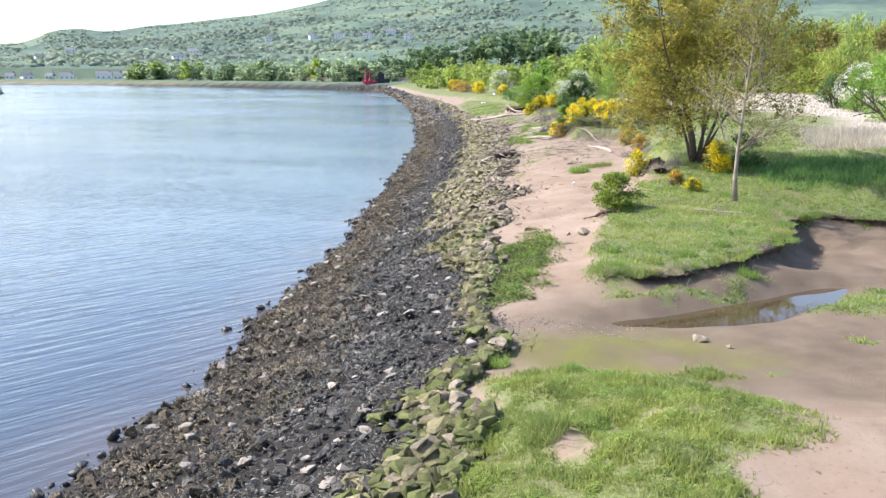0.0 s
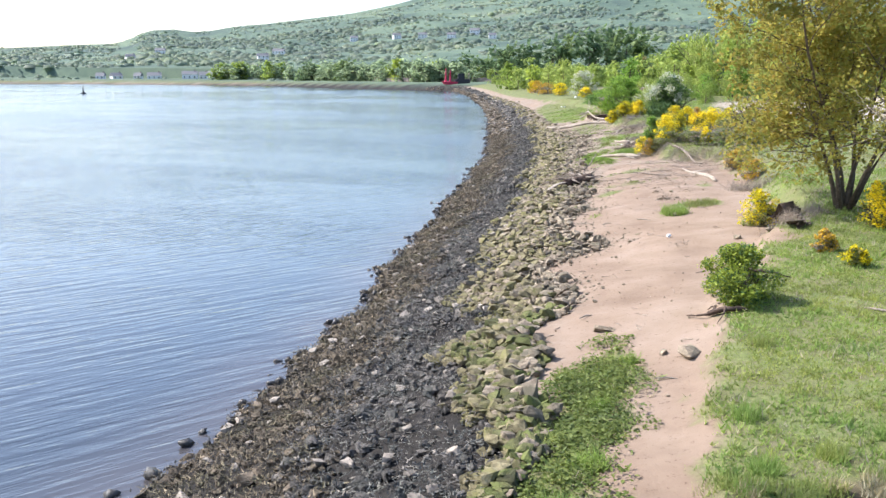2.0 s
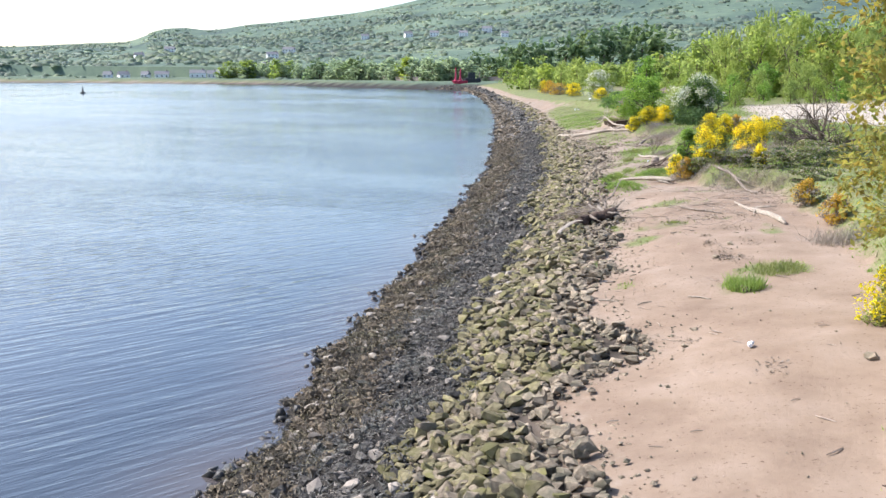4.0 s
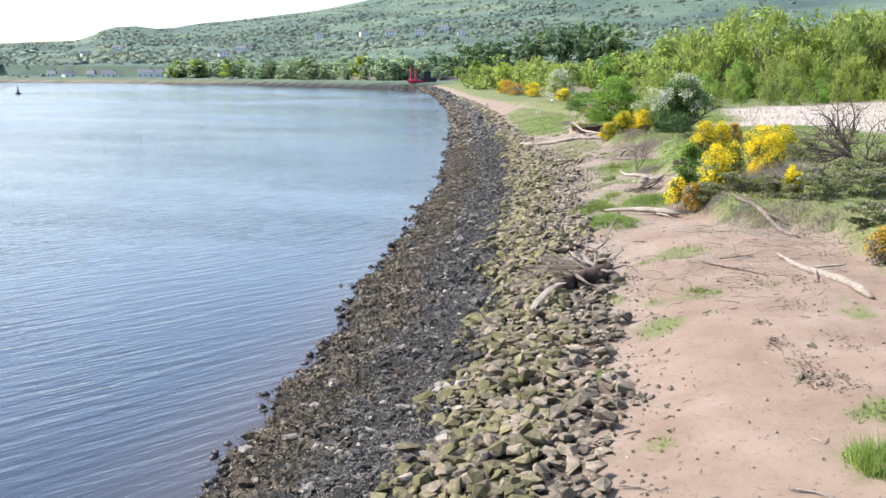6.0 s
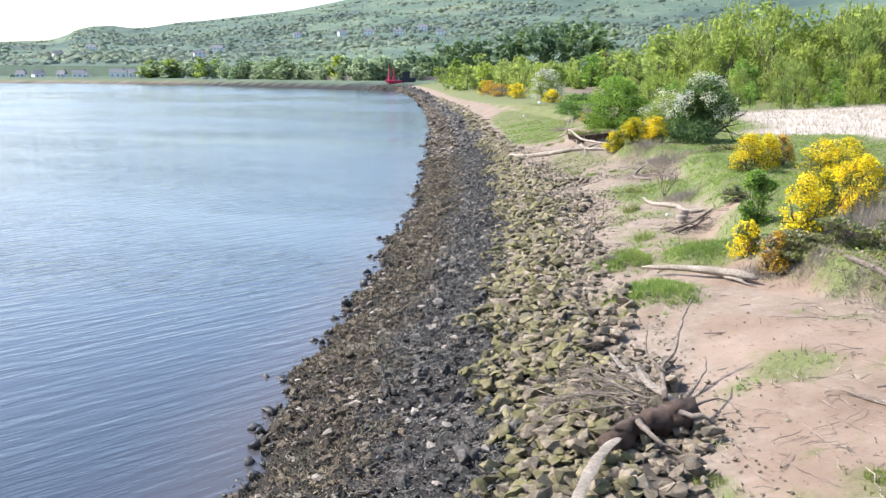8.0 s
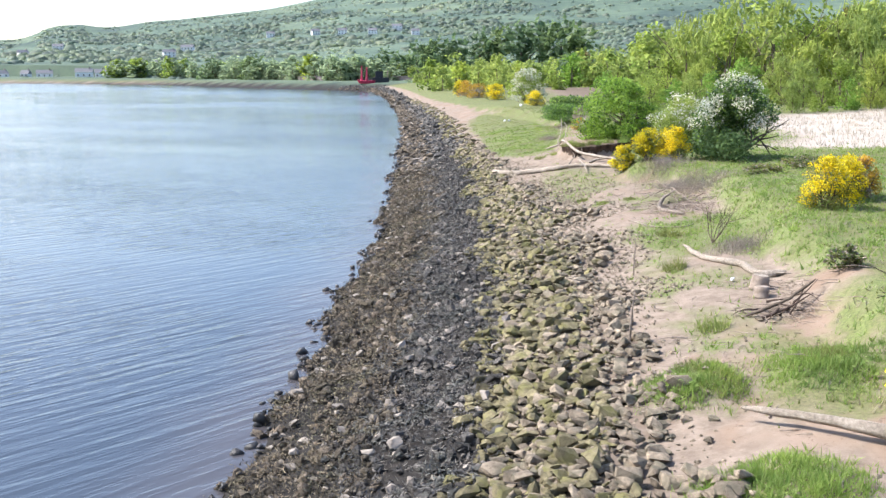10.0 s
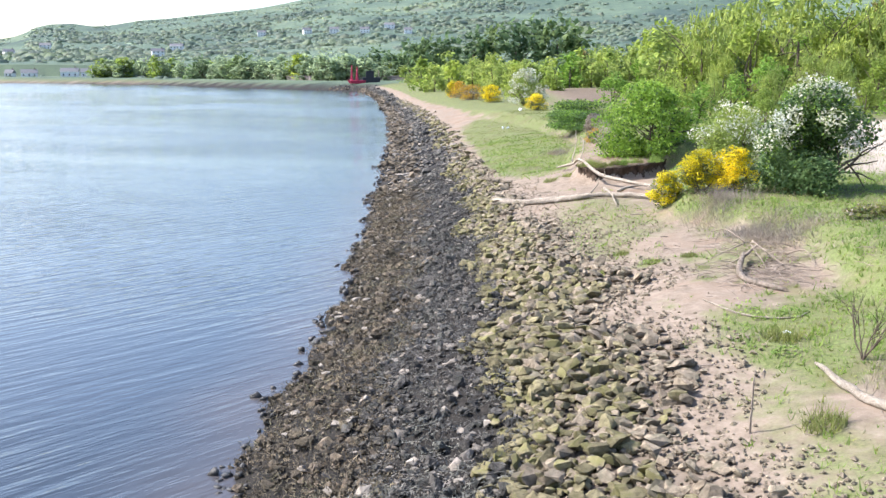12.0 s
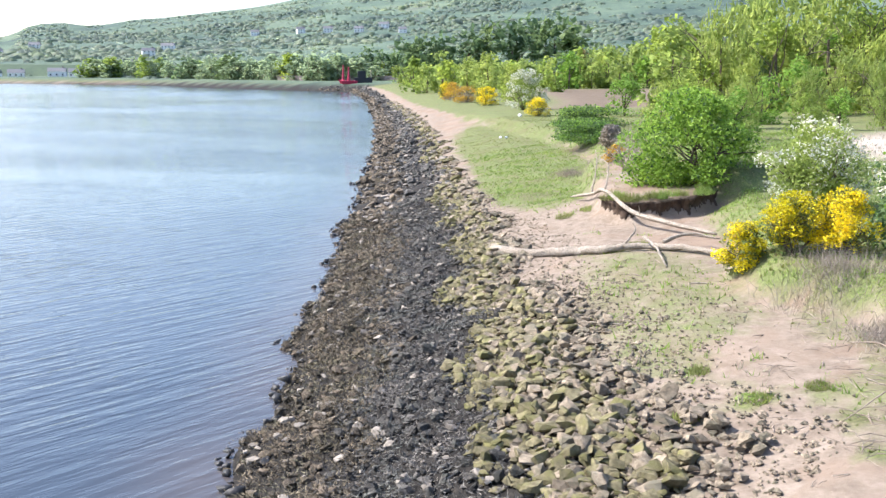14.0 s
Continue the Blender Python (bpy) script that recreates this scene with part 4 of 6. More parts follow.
tr = np.random.default_rng(41)
for i, (x, y, w, h) in enumerate([(1.62, 14.1, 0.75, 0.45), (5.9, 16.1, 0.3, 0.2), (2.55, 18.4, 0.5, 0.35), (1.9, 18.6, 0.5, 0.32), (2.5, 14.4, 0.5, 0.3), (3.6, 15.6, 0.5, 0.3), (4.7, 16.6, 0.4, 0.26), (5.3, 14.9, 0.5, 0.3), (3.2, 17.6, 0.4, 0.26), (0.6, 14.2, 0.5, 0.3), (2.0, 26.8, 0.6, 0.36), (2.6, 28.2, 0.6, 0.36),
                                  (1.9, 29.6, 0.5, 0.3), (3.0, 31.0, 0.5, 0.3), (3.8, 33.6, 0.4, 0.3), (2.4, 33.0, 0.5, 0.3), (7.9, 54.2, 0.9, 0.36), (5.2, 27.3, 0.5, 0.3), (6.4, 27.9, 0.5, 0.32), (7.6, 28.6, 0.5, 0.3), (5.4, 29.4, 0.5, 0.3), (6.6, 33.4, 0.5, 0.26), (9.0, 29.6, 0.5, 0.3),
                                  (9.2, 27.6, 0.6, 0.3), (5.5, 18.9, 0.4, 0.24), (6.7, 109.6, 0.6, 0.3), (7.6, 112, 0.5, 0.28), (8.2, 109.8, 0.6, 0.28), (9.5, 110, 0.5, 0.25), (6.3, 84.9, 1.0, 0.24), (6.6, 83.9, 1.0, 0.24), (6.1, 79.2, 1.0, 0.24), (8.8, 84.6, 1.0, 0.24), (7.6, 88.4, 0.8, 0.35), (8.2, 95.2, 0.8, 0.4),
                                  (9.2, 100.2, 0.9, 0.4), (8.0, 125.2, 0.9, 0.4), (9.0, 125.5, 0.9, 0.4), (7.4, 134.2, 0.8, 0.4), (8.6, 134.6, 0.8, 0.4), (1.2, 19.6, 0.5, 0.3), (5.0, 67.2, 0.5, 0.25), (7.5, 66.6, 0.5, 0.25)]):
    tussock(x, y, w, h * (0.6 if (i < 9 and i) or 50 < y < 79 or y > 105 else 1.0), 260, (SHORE_GRASS if 50 < y and not 79 < y < 84 else LUSH) if i % 3 else TURF, 900 + i)
tussock(7.9, 54.25, 1.1, 0.48, 800, LUSH, 898)
tussock(9.3, 56.0, 1.5, 0.3, 600, SHORE_GRASS, 899)
fr = np.random.default_rng(43)
rimline = np.array([(4.3, 26.9), (5.4, 26.6), (6.6, 26.9), (8.8, 28.2), (11, 30.3), (12.3, 33.4), (13.2, 36.3), (15.0, 37.9), (16.2, 37.7), (17.2, 35.6), (20, 35)])
for i in range(104):
    q = fr.uniform(0, len(rimline) - 1)
    x, y = (float(np.interp(q, range(len(rimline)), rimline[:, c])) for c in (0, 1))
    tussock(x + fr.normal(0.08, 0.16), y + fr.normal(-0.1, 0.16), fr.uniform(0.25, 0.6), fr.uniform(0.12, 0.26), 130, STRAW if i % 4 == 1 else TURF if i % 4 else LUSH, 960 + i, ground_at(x - 0.35, y + 0.35) - 0.05)


for i in range(16):
    q = fr.uniform(0, 4)
    x, y = (float(np.interp(q, range(5), c)) for c in ([9.0, 9.8, 10.9, 12.2, 13.7], [133.2, 131.8, 131.3, 131.4, 132.5]))
    tussock(x + fr.normal(0, 0.2), y + fr.normal(0.1, 0.2), fr.uniform(0.5, 1.0), fr.uniform(0.25, 0.5), 150, SHORE_GRASS if i % 2 else LUSH, 1040 + i, ground_at(x, y + 0.6) - 0.05)


def herbs(name, label, n, area, dens, mat, size, tall, seed, each=26):
    """Low mounds of small leaves."""
    r = np.random.default_rng(seed)
    x, y = r.uniform(area[0], area[1], n), r.uniform(area[2], area[3], n)
    ok = r.random(n) < dens(x, y)
    x, y = x[ok], y[ok]
    w = tall * r.uniform(0.7, 2.0, len(x))
    a, q = r.uniform(0, 6.283, (len(x), each)), np.sqrt(r.random((len(x), each)))
    px, py = x[:, None] + np.cos(a) * q * w[:, None], y[:, None] + np.sin(a) * q * w[:, None]
    pz = height(px, py) + (1 - q**2) * w[:, None] * 0.55 * r.uniform(0.6, 1.1, q.shape) + 0.01
    p = np.stack([px, py, pz], -1).reshape(-1, 3)
    v, f = scattered(LEAF, p, turns(r, len(p), 1.0), size * r.uniform(0.6, 1.4, len(p)))
    return tagged(new(name, mesh_of(name, v, f, mat)), label, "herbs", kind="stuff")


blades("mound_grass", "long soft green grass on low mounds by the stones", 24000, (4.0, 11, 77, 87), lambda x, y: np.maximum.reduce([np.clip(1.4 - np.hypot(x - a, y - b) / c, 0, 1) for a, b, c, _ in MOUNDS]), LUSH, 0.12, 0.016, 24, 1.1, puff=4)
herbs("turf_herbs", "small leafy weeds in low clumps in the short turf", 1500, (-0.8, 7, 11.5, 20), lambda x, y: grass_amount(x, y) ** 3 * smooth((wave(x, y, 0.9, 21) + 0.3) / 0.5), LUSH, 0.036, 0.12, 19, 44)
herbs("terrace_herbs", "low clumps of leafy weeds on the terrace", 1500, (1, 18, 25, 50), lambda x, y: grass_amount(x, y) ** 3 * smooth((wave(x, y, 1.4, 22) - 0.05) / 0.4), TURF, 0.05, 0.15, 20, 36)
herbs("shore_herbs", "leafy weeds over the upper stones", 1700, (0.0, 4, 24, 38), lambda x, y: grass_amount(x, y), LEAF_WEED, 0.09, 0.26, 22)
herbs("scrub_herbs", "clumps of leafy weeds in the scrub", 2600, (4, 28, 62, 150), lambda x, y: grass_amount(x, y) ** 3 * smooth((wave(x, y, 2.2, 23) - 0.05) / 0.4), LUSH, 0.10, 0.28, 21)


# ---------------------------------------------------------------- trees and shrubs
def blob_heap(r, w, h, k, base=0.15, size=(0.28, 0.45)):
    """k overlapping clumps that fill a crown w wide and h high, standing on z = 0."""
    out = []
    for _ in range(k):
        a, q = r.uniform(0, 6.283), math.sqrt(r.random())
        zz = r.uniform(base, 1)
        wide = math.sqrt(max(0.0, 1 - ((zz - 0.42) / 0.62) ** 2))
        s = r.uniform(*size)
        rad = max(0.0, wide - s) * q
        out.append((math.cos(a) * rad * w / 2, math.sin(a) * rad * w / 2, max(s * 0.35 * h, zz * h - s * h * 0.45), s * w / 2, s * w / 2, s * h * 0.5))
    return out


def shrub(name, label, category, x, y, w, h, layers, seed, bark=BARK, stems=5, k=9, group="", base=0.15, size=(0.28, 0.45)):
    """A shrub of several stems; layers are (part name, material, number of leaves, leaf size, from what share of the height)."""
    r = np.random.default_rng(seed)
    ob = thing(name, pose(x, y, ground_at(x, y) - 0.03, 0, 0, 0), label, category, group)
    wood, tips = [], []
    for _ in range(stems):
        a = r.uniform(0, 6.283)
        branches(r, (math.cos(a) * w * 0.05, math.sin(a) * w * 0.05, 0), (math.cos(a) * 0.55, math.sin(a) * 0.55, 1), h * 0.45, 0.022 * h, 1, wood, tips, 0.7, 0, 3)
    tagged(part("framework", mesh_of("framework", *joined(wood), bark), ob), kind="stuff")
    heap = blob_heap(r, w, h, k, base, size)
    for pname, mat, n, ls, low in layers:
        some = [b for b in heap if b[2] >= low * h] or heap
        if pname in ("blossom", "bloom"):
            some = blob_heap(r, w * 1.06, h * 1.05, k * 3, max(low, 0.2), (0.10, 0.20) if pname == "blossom" else (0.15, 0.28))
        grow = 1.04 if low > 0 else 1.0
        part(pname, mesh_of(pname, *leaf_cloud(r, [(*b[:3], b[3] * grow, b[4] * grow, b[5] * grow) for b in some], n, ls), mat), ob)
    return ob


def tree(name, label, x, y, h, w, leaf, bark, n, ls, seed, lean=0.0, stems=1, depth=3, first=0.28, tuft=0.10, rise=1.0, thick=0.02, wobble=0.07, per=3, splay=0.25, limb=0.32):
    """A tree grown limb by limb, with leaves about the ends of its twigs."""
    r = np.random.default_rng(seed)
    ob = thing(name, pose(x, y, ground_at(x, y) - 0.05), label, "tree")
    wood, tips, trunk = [], [], []
    for s in range(stems):
        a = r.uniform(0, 6.283)
        way = np.array([math.cos(a) * splay * (stems > 1) + lean, math.sin(a) * splay * (stems > 1), 1.0])
        pts, p = [np.array([math.cos(a), math.sin(a), 0]) * 0.25 * (stems > 1)], None
        p = pts[0]
        for i in range(8):
            way = way + r.normal(size=3) * wobble
            way[2] = max(way[2], 0.8)
            p = p + way / np.linalg.norm(way) * h * 0.85 / 8
            pts.append(p)
        trunk.append(tube(pts, np.linspace(h * thick, h * thick * 0.15, 9) * np.r_[1.35, np.ones(8)], 8))
        for i in range(2, 9):
            share = i / 8
            if share < first:
                continue
            for _ in range(per):
                b = r.uniform(0, 6.283)
                reach = w * 0.5 * (1.05 - 0.62 * share) * r.uniform(0.6, 1.0)
                branches(r, pts[i], (math.cos(b), math.sin(b), 0.45 * rise + 0.4 * share), reach * 0.62, h * thick * limb * (1.2 - share), depth - 1, wood, tips, 0.65, -0.02, 3)
    part("trunk", mesh_of("trunk", *joined(trunk), bark, flat=False), ob)
    tagged(part("branchwork", mesh_of("branchwork", *joined(wood), bark, flat=False), ob), kind="stuff")
    tips = np.array(tips)
    pick = tips[r.integers(0, len(tips), n)] + r.normal(0, w * tuft * 0.5, (n, 3))
    part("crown", mesh_of("crown", *scattered(LEAF, pick, turns(r, n), ls * r.uniform(0.6, 1.4, n)), leaf), ob)
    return ob


tree("oak_tree", "broad many-stemmed tree with young orange-green leaves above the terrace", 13.2, 48.8, 12.8, 9.4, LEAF_OAK, BARK, 50000, 0.17, 21, stems=8, first=0.2, tuft=0.032, rise=0.25, splay=0.30, thick=0.007, per=2, wobble=0.12, limb=0.42)
tree("birch_tree", "slender pale-barked tree with sparse young leaves on the terrace", 11.8, 37.6, 9.8, 7.4, LEAF_BIRCH, BARK_PALE, 10000, 0.075, 22, first=0.1, tuft=0.05, thick=0.010, rise=1.3, wobble=0.035, per=7, limb=0.40)
# A second, darker leaf layer, here and below, colours in a bush's inner shade.
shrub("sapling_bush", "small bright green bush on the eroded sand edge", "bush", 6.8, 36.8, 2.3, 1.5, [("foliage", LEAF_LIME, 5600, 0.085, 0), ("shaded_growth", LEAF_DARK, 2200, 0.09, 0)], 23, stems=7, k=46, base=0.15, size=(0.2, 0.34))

haw = [("foliage", LEAF_DARK, 17000, 0.17, 0), ("fresh_growth", LEAF_BUSH, 2500, 0.15, 0.2), ("blossom", BLOSSOM, 5200, 0.13, 0.42)]
shrub("hawthorn", "round hawthorn covered in white blossom above the grass", "hawthorn", 16.7, 118.2, 5.6, 4.7, haw, 31, k=20, base=0.1, group="hawthorns")
shrub("hawthorn", "white-flowering hawthorn with open grey-white crown beside reeds", "hawthorn", 15.9, 127.0, 4.8, 3.5, [("foliage", LEAF_WILLOW, 7500, 0.14, 0), ("blossom", BLOSSOM, 3000, 0.12, 0.2)], 32, k=24, group="hawthorns")
shrub("hawthorn", "pale flowering hawthorn behind the gorse on the shore", "hawthorn", 13.6, 225, 7.2, 5.6, [("foliage", LEAF_WILLOW, 3500, 0.22, 0), ("blossom", BLOSSOM, 4500, 0.2, 0.1)], 33, k=16, group="hawthorns")
shrub("hawthorn", "white flowering hawthorn beyond the reed bed", "hawthorn", 44, 100, 7.0, 5.0, [("foliage", LEAF_BUSH, 4500, 0.2, 0), ("blossom", BLOSSOM, 3500, 0.17, 0.3)], 35, k=14, group="hawthorns")

# Bright leaves, and dark ones painting the shade within the crown.
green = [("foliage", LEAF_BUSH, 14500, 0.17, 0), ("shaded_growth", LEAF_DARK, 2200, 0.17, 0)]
shrub("green_bush", "large bright green bush above the earth bank", "bush", 13.2, 135.0, 7.6, 4.6, green, 41, k=70, group="green bushes", base=0.05, size=(0.15, 0.27))
shrub("green_bush", "low dense green bush beside the grass", "bush", 13.2, 163, 8.5, 1.8, [("foliage", LEAF_DARK, 4500, 0.17, 0), ("fresh_growth", LEAF_BUSH, 4200, 0.17, 0.1)], 42, k=16, group="green bushes", base=0.0)
shrub("green_bush", "low dense green bush beside the grass", "bush", 15.2, 178, 11.5, 2.0, [("foliage", LEAF_DARK, 4500, 0.22, 0), ("fresh_growth", LEAF_BUSH, 2200, 0.2, 0.1)], 43, k=16, group="green bushes", base=0.0)
shrub("green_bush", "dark green bush at the foot of the broad tree", "bush", 15.2, 47.6, 2.8, 1.7, [("foliage", LEAF_DARK, 3000, 0.13, 0)], 44, k=10, group="green bushes", base=0.0)
shrub("green_bush", "dark leafy bush behind the pale reeds", "bush", 45, 108.5, 5.0, 4.4, [("foliage", LEAF_DARK, 6000, 0.2, 0)], 45, k=14, group="green bushes", base=0.0)
shrub("green_bush", "bright leafy bush behind the pale reeds", "bush", 40, 84, 9.0, 6.5, [("foliage", LEAF_BUSH, 6500, 0.24, 0)], 46, k=16, group="green bushes", base=0.0)
shrub("green_bush", "fresh green bush among the gorse", "bush", 10.8, 85.0, 1.8, 1.9, [("foliage", LEAF_BUSH, 3200, 0.10, 0), ("shaded_growth", LEAF_DARK, 1500, 0.10, 0)], 48, k=26, size=(0.18, 0.3), group="green bushes", base=0.0)
shrub("grey_shrub", "grey-brown leafless shrub below the hedge", "bush", 13.1, 154.6, 2.3, 2.0, [("thicket", TWIG, 2500, 0.16, 0)], 47, k=8, base=0.0)

# gorse: x, y, width, height, faded
for i, (x, y, w, h, old) in enumerate([
        (10.3, 49.5, 1.7, 1.4, 0), (13.4, 45.6, 1.7, 1.6, 0), (10.75, 40.2, 0.9, 0.6, 0), (10.45, 41.9, 0.9, 0.7, 1),
        (13.3, 68, 1.5, 1.2, 1), (13.4, 64.3, 1.6, 1.2, 1), (9.95, 80.1, 1.2, 1.25, 1), (9.75, 82.4, 1.3, 1.2, 0), (11.2, 81.4, 1.9, 2.0, 0), (12.3, 83.2, 1.4, 2.0, 0),
        (14.4, 86.0, 2.1, 1.9, 0), (15.4, 87.4, 1.6, 1.9, 0), (17.4, 97, 3.0, 1.8, 0), (19.2, 99, 2.6, 1.6, 0), (13.5, 78, 1.0, 1.3, 0),
        (14.5, 99.4, 2.3, 1.9, 0), (15.9, 101.0, 2.0, 1.8, 0), (16.9, 101.9, 1.6, 1.6, 1), (10.9, 119.6, 1.9, 1.5, 0), (12.2, 119, 2.4, 1.8, 0), (13.5, 118.6, 2.2, 1.9, 0),
        (11.9, 146, 1.8, 1.0, 1), (12.5, 197, 3.2, 2.1, 0), (9.3, 252, 5.0, 3.2, 0), (6.3, 268, 7.5, 3.0, 1), (4.2, 283, 6.0, 3.4, 1), (2.6, 295, 4.0, 3.4, 0)]):
    n = int(700 * w * h + 700) if y < 200 else 2600
    shrub("gorse_bush", "faded orange-brown gorse bush in the scrub" if old else "gorse bush thick with yellow flowers", "gorse", x, y, w, h,
          [("foliage", LEAF_SCRUB if not old else TWIG, int(n * 0.5), 0.10 if y < 200 else 0.2, 0), ("bloom", GORSE_OLD if old else GORSE, int(n * (1.6 if 115 < y < 122 else 1.0)), 0.085 if y < 200 else 0.2, 0.15)], 100 + i, k=16, stems=4, group="gorse bushes", base=0.0, size=(0.2, 0.36))

# dead heather-brown and green low scrub along the edge
for i, (x, y, w, h, kind) in enumerate([
        (12.7, 80.9, 1.8, 1.3, 0), (13.9, 82.6, 2.2, 1.4, 0), (15.8, 85.4, 2.6, 1.5, 0), (11.7, 81.4, 2.2, 0.8, 0), (10.6, 80.6, 2.6, 0.8, 1), (11.6, 79.8, 2.8, 0.9, 1), (9.6, 80.2, 1.2, 0.7, 0),
        (12.9, 78.6, 2.8, 1.0, 1), (14.3, 77.4, 3.0, 1.0, 1), (16.2, 77.6, 3.0, 1.1, 1), (14.6, 72.5, 2.6, 0.8, 1), (17.4, 82, 3.4, 1.2, 1), (19.2, 83.6, 3.2, 1.3, 1), (15.4, 80.6, 2.8, 0.9, 1), (18.2, 79.2, 3.0, 1.0, 1), (12.4, 116.6, 2.6, 1.0, 0),
        (12.4, 113.0, 2.0, 0.6, 0), (10.7, 96.6, 1.7, 0.5, 0), (11.1, 97.3, 1.4, 0.7, 0), (13.4, 111, 2.2, 0.6, 0),
        (10.6, 79.0, 1.2, 0.5, 0), (11.3, 77.2, 1.2, 0.5, 0), (11.9, 76.2, 1.2, 0.5, 0), (12.8, 75.9, 1.4, 0.5, 0), (13.6, 74.6, 1.4, 0.5, 0), (10.6, 46.6, 1.4, 0.7, 0), (11.6, 48.2, 1.5, 0.8, 0), (12.4, 60, 2.0, 1.0, 0), (12.7, 112.2, 2.2, 0.8, 0), (11.3, 89.6, 1.3, 0.7, 1), (16.4, 111, 3.0, 0.5, 1), (18.8, 113, 3.0, 0.6, 1), (18, 91, 3.0, 1.2, 1), (9.6, 148, 2.0, 0.7, 0)]):
    if kind:
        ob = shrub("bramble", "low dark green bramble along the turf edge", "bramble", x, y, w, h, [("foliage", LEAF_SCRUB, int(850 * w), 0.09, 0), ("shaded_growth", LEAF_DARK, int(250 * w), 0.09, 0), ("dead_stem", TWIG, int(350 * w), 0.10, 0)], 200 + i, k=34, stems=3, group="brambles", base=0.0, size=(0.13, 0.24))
        for o in ob.children:
            tagged(o, kind="stuff")
    else:
        r = np.random.default_rng(200 + i)
        n = int(520 * w)
        p = np.stack([x + r.normal(0, w * 0.28, n), y + r.normal(0, w * 0.28, n), np.zeros(n)], -1)
        p[:, 2] = height(p[:, 0], p[:, 1]) - 0.02
        v, f = scattered(BLADE, p, turns(r, n, 1.0), np.stack([np.full(n, 0.014), np.full(n, h), h * r.uniform(0.2, 0.8, n)], -1))
        tagged(new("dead_scrub", mesh_of("dead_scrub", v, f, TWIG)), "brown leafless scrub standing among the grass", "scrub", "dead scrub", "stuff")


def bare_tree(name, label, x, y, h, w, seed, bark, stems=4, group="", spread=0.75):
    r = np.random.default_rng(seed)
    ob = thing(name, pose(x, y, ground_at(x, y) - 0.05), label, "shrub", group)
    wood, tips = [], []
    for s in range(stems):
        a = r.uniform(0, 6.283)
        one = []
        branches(r, (0, 0, 0), (math.cos(a) * w / h, math.sin(a) * w / h, 0.9), h * 0.42, (0.034 if spread > 0.5 else 0.012) * h, 3 if spread > 0.5 else 2, one, tips, spread, 0, 3)
        part("stem", mesh_of("stem", *joined(one), bark), ob)
    return ob


bare_tree("bare_thorn", "gnarled leafless thorn with dark crooked branches", 19.2, 85.5, 4.4, 4.2, 51, BARK, group="bare thorns")
bare_tree("bare_thorn", "gnarled leafless thorn with dark crooked branches", 20.6, 91, 4.2, 3.8, 52, BARK, group="bare thorns")
bare_tree("dead_sapling", "dead grey twiggy sapling in the grass", 10.3, 98.4, 1.9, 0.22, 53, BARK, 5, spread=0.14)
bare_tree("dead_sapling", "bleached dead shrub at the log's head", 11.6, 142, 2.6, 1.8, 54, WOOD_PALE, 5)


# ---------------------------------------------------------------- the wood
SPRAY = (np.array([(-0.5, 0, 0), (0.5, 0, 0), (0.35, 0.12, 0.55), (0, 0.3, 1.0), (-0.35, 0.12, 0.55)]), np.array([(0, 1, 2), (0, 2, 4), (4, 2, 3)]))


def wood_tree(name, label, leaf, bark, h, w, k, n, ls, seed, base=0.1, feathery=False):
    """A tree of the wood: several limbs under a crown of many clumps; a feathery one ends in upright sprays."""
    r = np.random.default_rng(seed)
    ob = thing(name, pose(0, 0, -200), label, "tree", "trees of the wood")
    pieces, tips = [], []
    part("trunk", mesh_of("trunk", *tube([(0, 0, 0), (0.1, 0, h * 0.3), (0, 0.2, h * 0.6)], [h * 0.022, h * 0.016, h * 0.008], 6), bark), ob)
    for _ in range(3 if n > 900 else 1):
        a = r.uniform(0, 6.283)
        branches(r, (0, 0, h * 0.15), (math.cos(a) * 0.5, math.sin(a) * 0.5, 1), h * 0.5, h * 0.012, 1 if n > 900 else 0, pieces, tips, 0.6, 0, 2)
    tagged(part("branchwork", mesh_of("branchwork", *joined(pieces), bark), ob), kind="stuff")
    heap = blob_heap(r, w, h, k, base, (0.16, 0.34))
    lv, lf = leaf_cloud(r, heap, n // 2 if feathery else n, ls, 0.45, 0.55)
    if feathery:
        pick = np.array(heap)[r.integers(0, len(heap), n // 2)]
        d = r.normal(size=(len(pick), 3))
        d /= np.linalg.norm(d, axis=1, keepdims=True)
        size = np.stack([np.full(len(pick), ls * 0.32), np.full(len(pick), ls), ls * r.uniform(1.0, 2.6, len(pick))], -1)
        v, f = scattered(SPRAY, pick[:, :3] + d * pick[:, 3:] * 0.9, turns(r, len(pick), 0.55), size)
        lv, lf = joined([(lv, lf), (v, f)])
    part("crown", mesh_of("crown", lv, lf, leaf), ob)
    return ob


LOOKS = {
    "willow": ("willow", "pale yellow-green willow in the shore wood", LEAF_WILLOW, 9.5),
    "spring": ("broadleaf_tree", "fresh green broadleaf tree in the shore wood", LEAF_WOOD, 9.0),
    "bright": ("bright_tree", "bright green tree at the wood's edge", LEAF_BUSH, 9.0),
    "hazy": ("far_shore_tree", "broadleaf tree on the far shore, its green muted by painted haze", LEAF_HAZE, 9.5),
    "bronze": ("bronze_tree", "bronze-brown budding tree in the shore wood", LEAF_BRONZE, 8.0),
    "dark": ("dark_tree", "dark green tree in the distant wood", LEAF_DARK_HAZE, 9.0),
}
FINE = {"near": (1600, 0.50, 3), "mid": (760, 0.74, 3), "far": (340, 1.15, 3)}
KINDS = {}
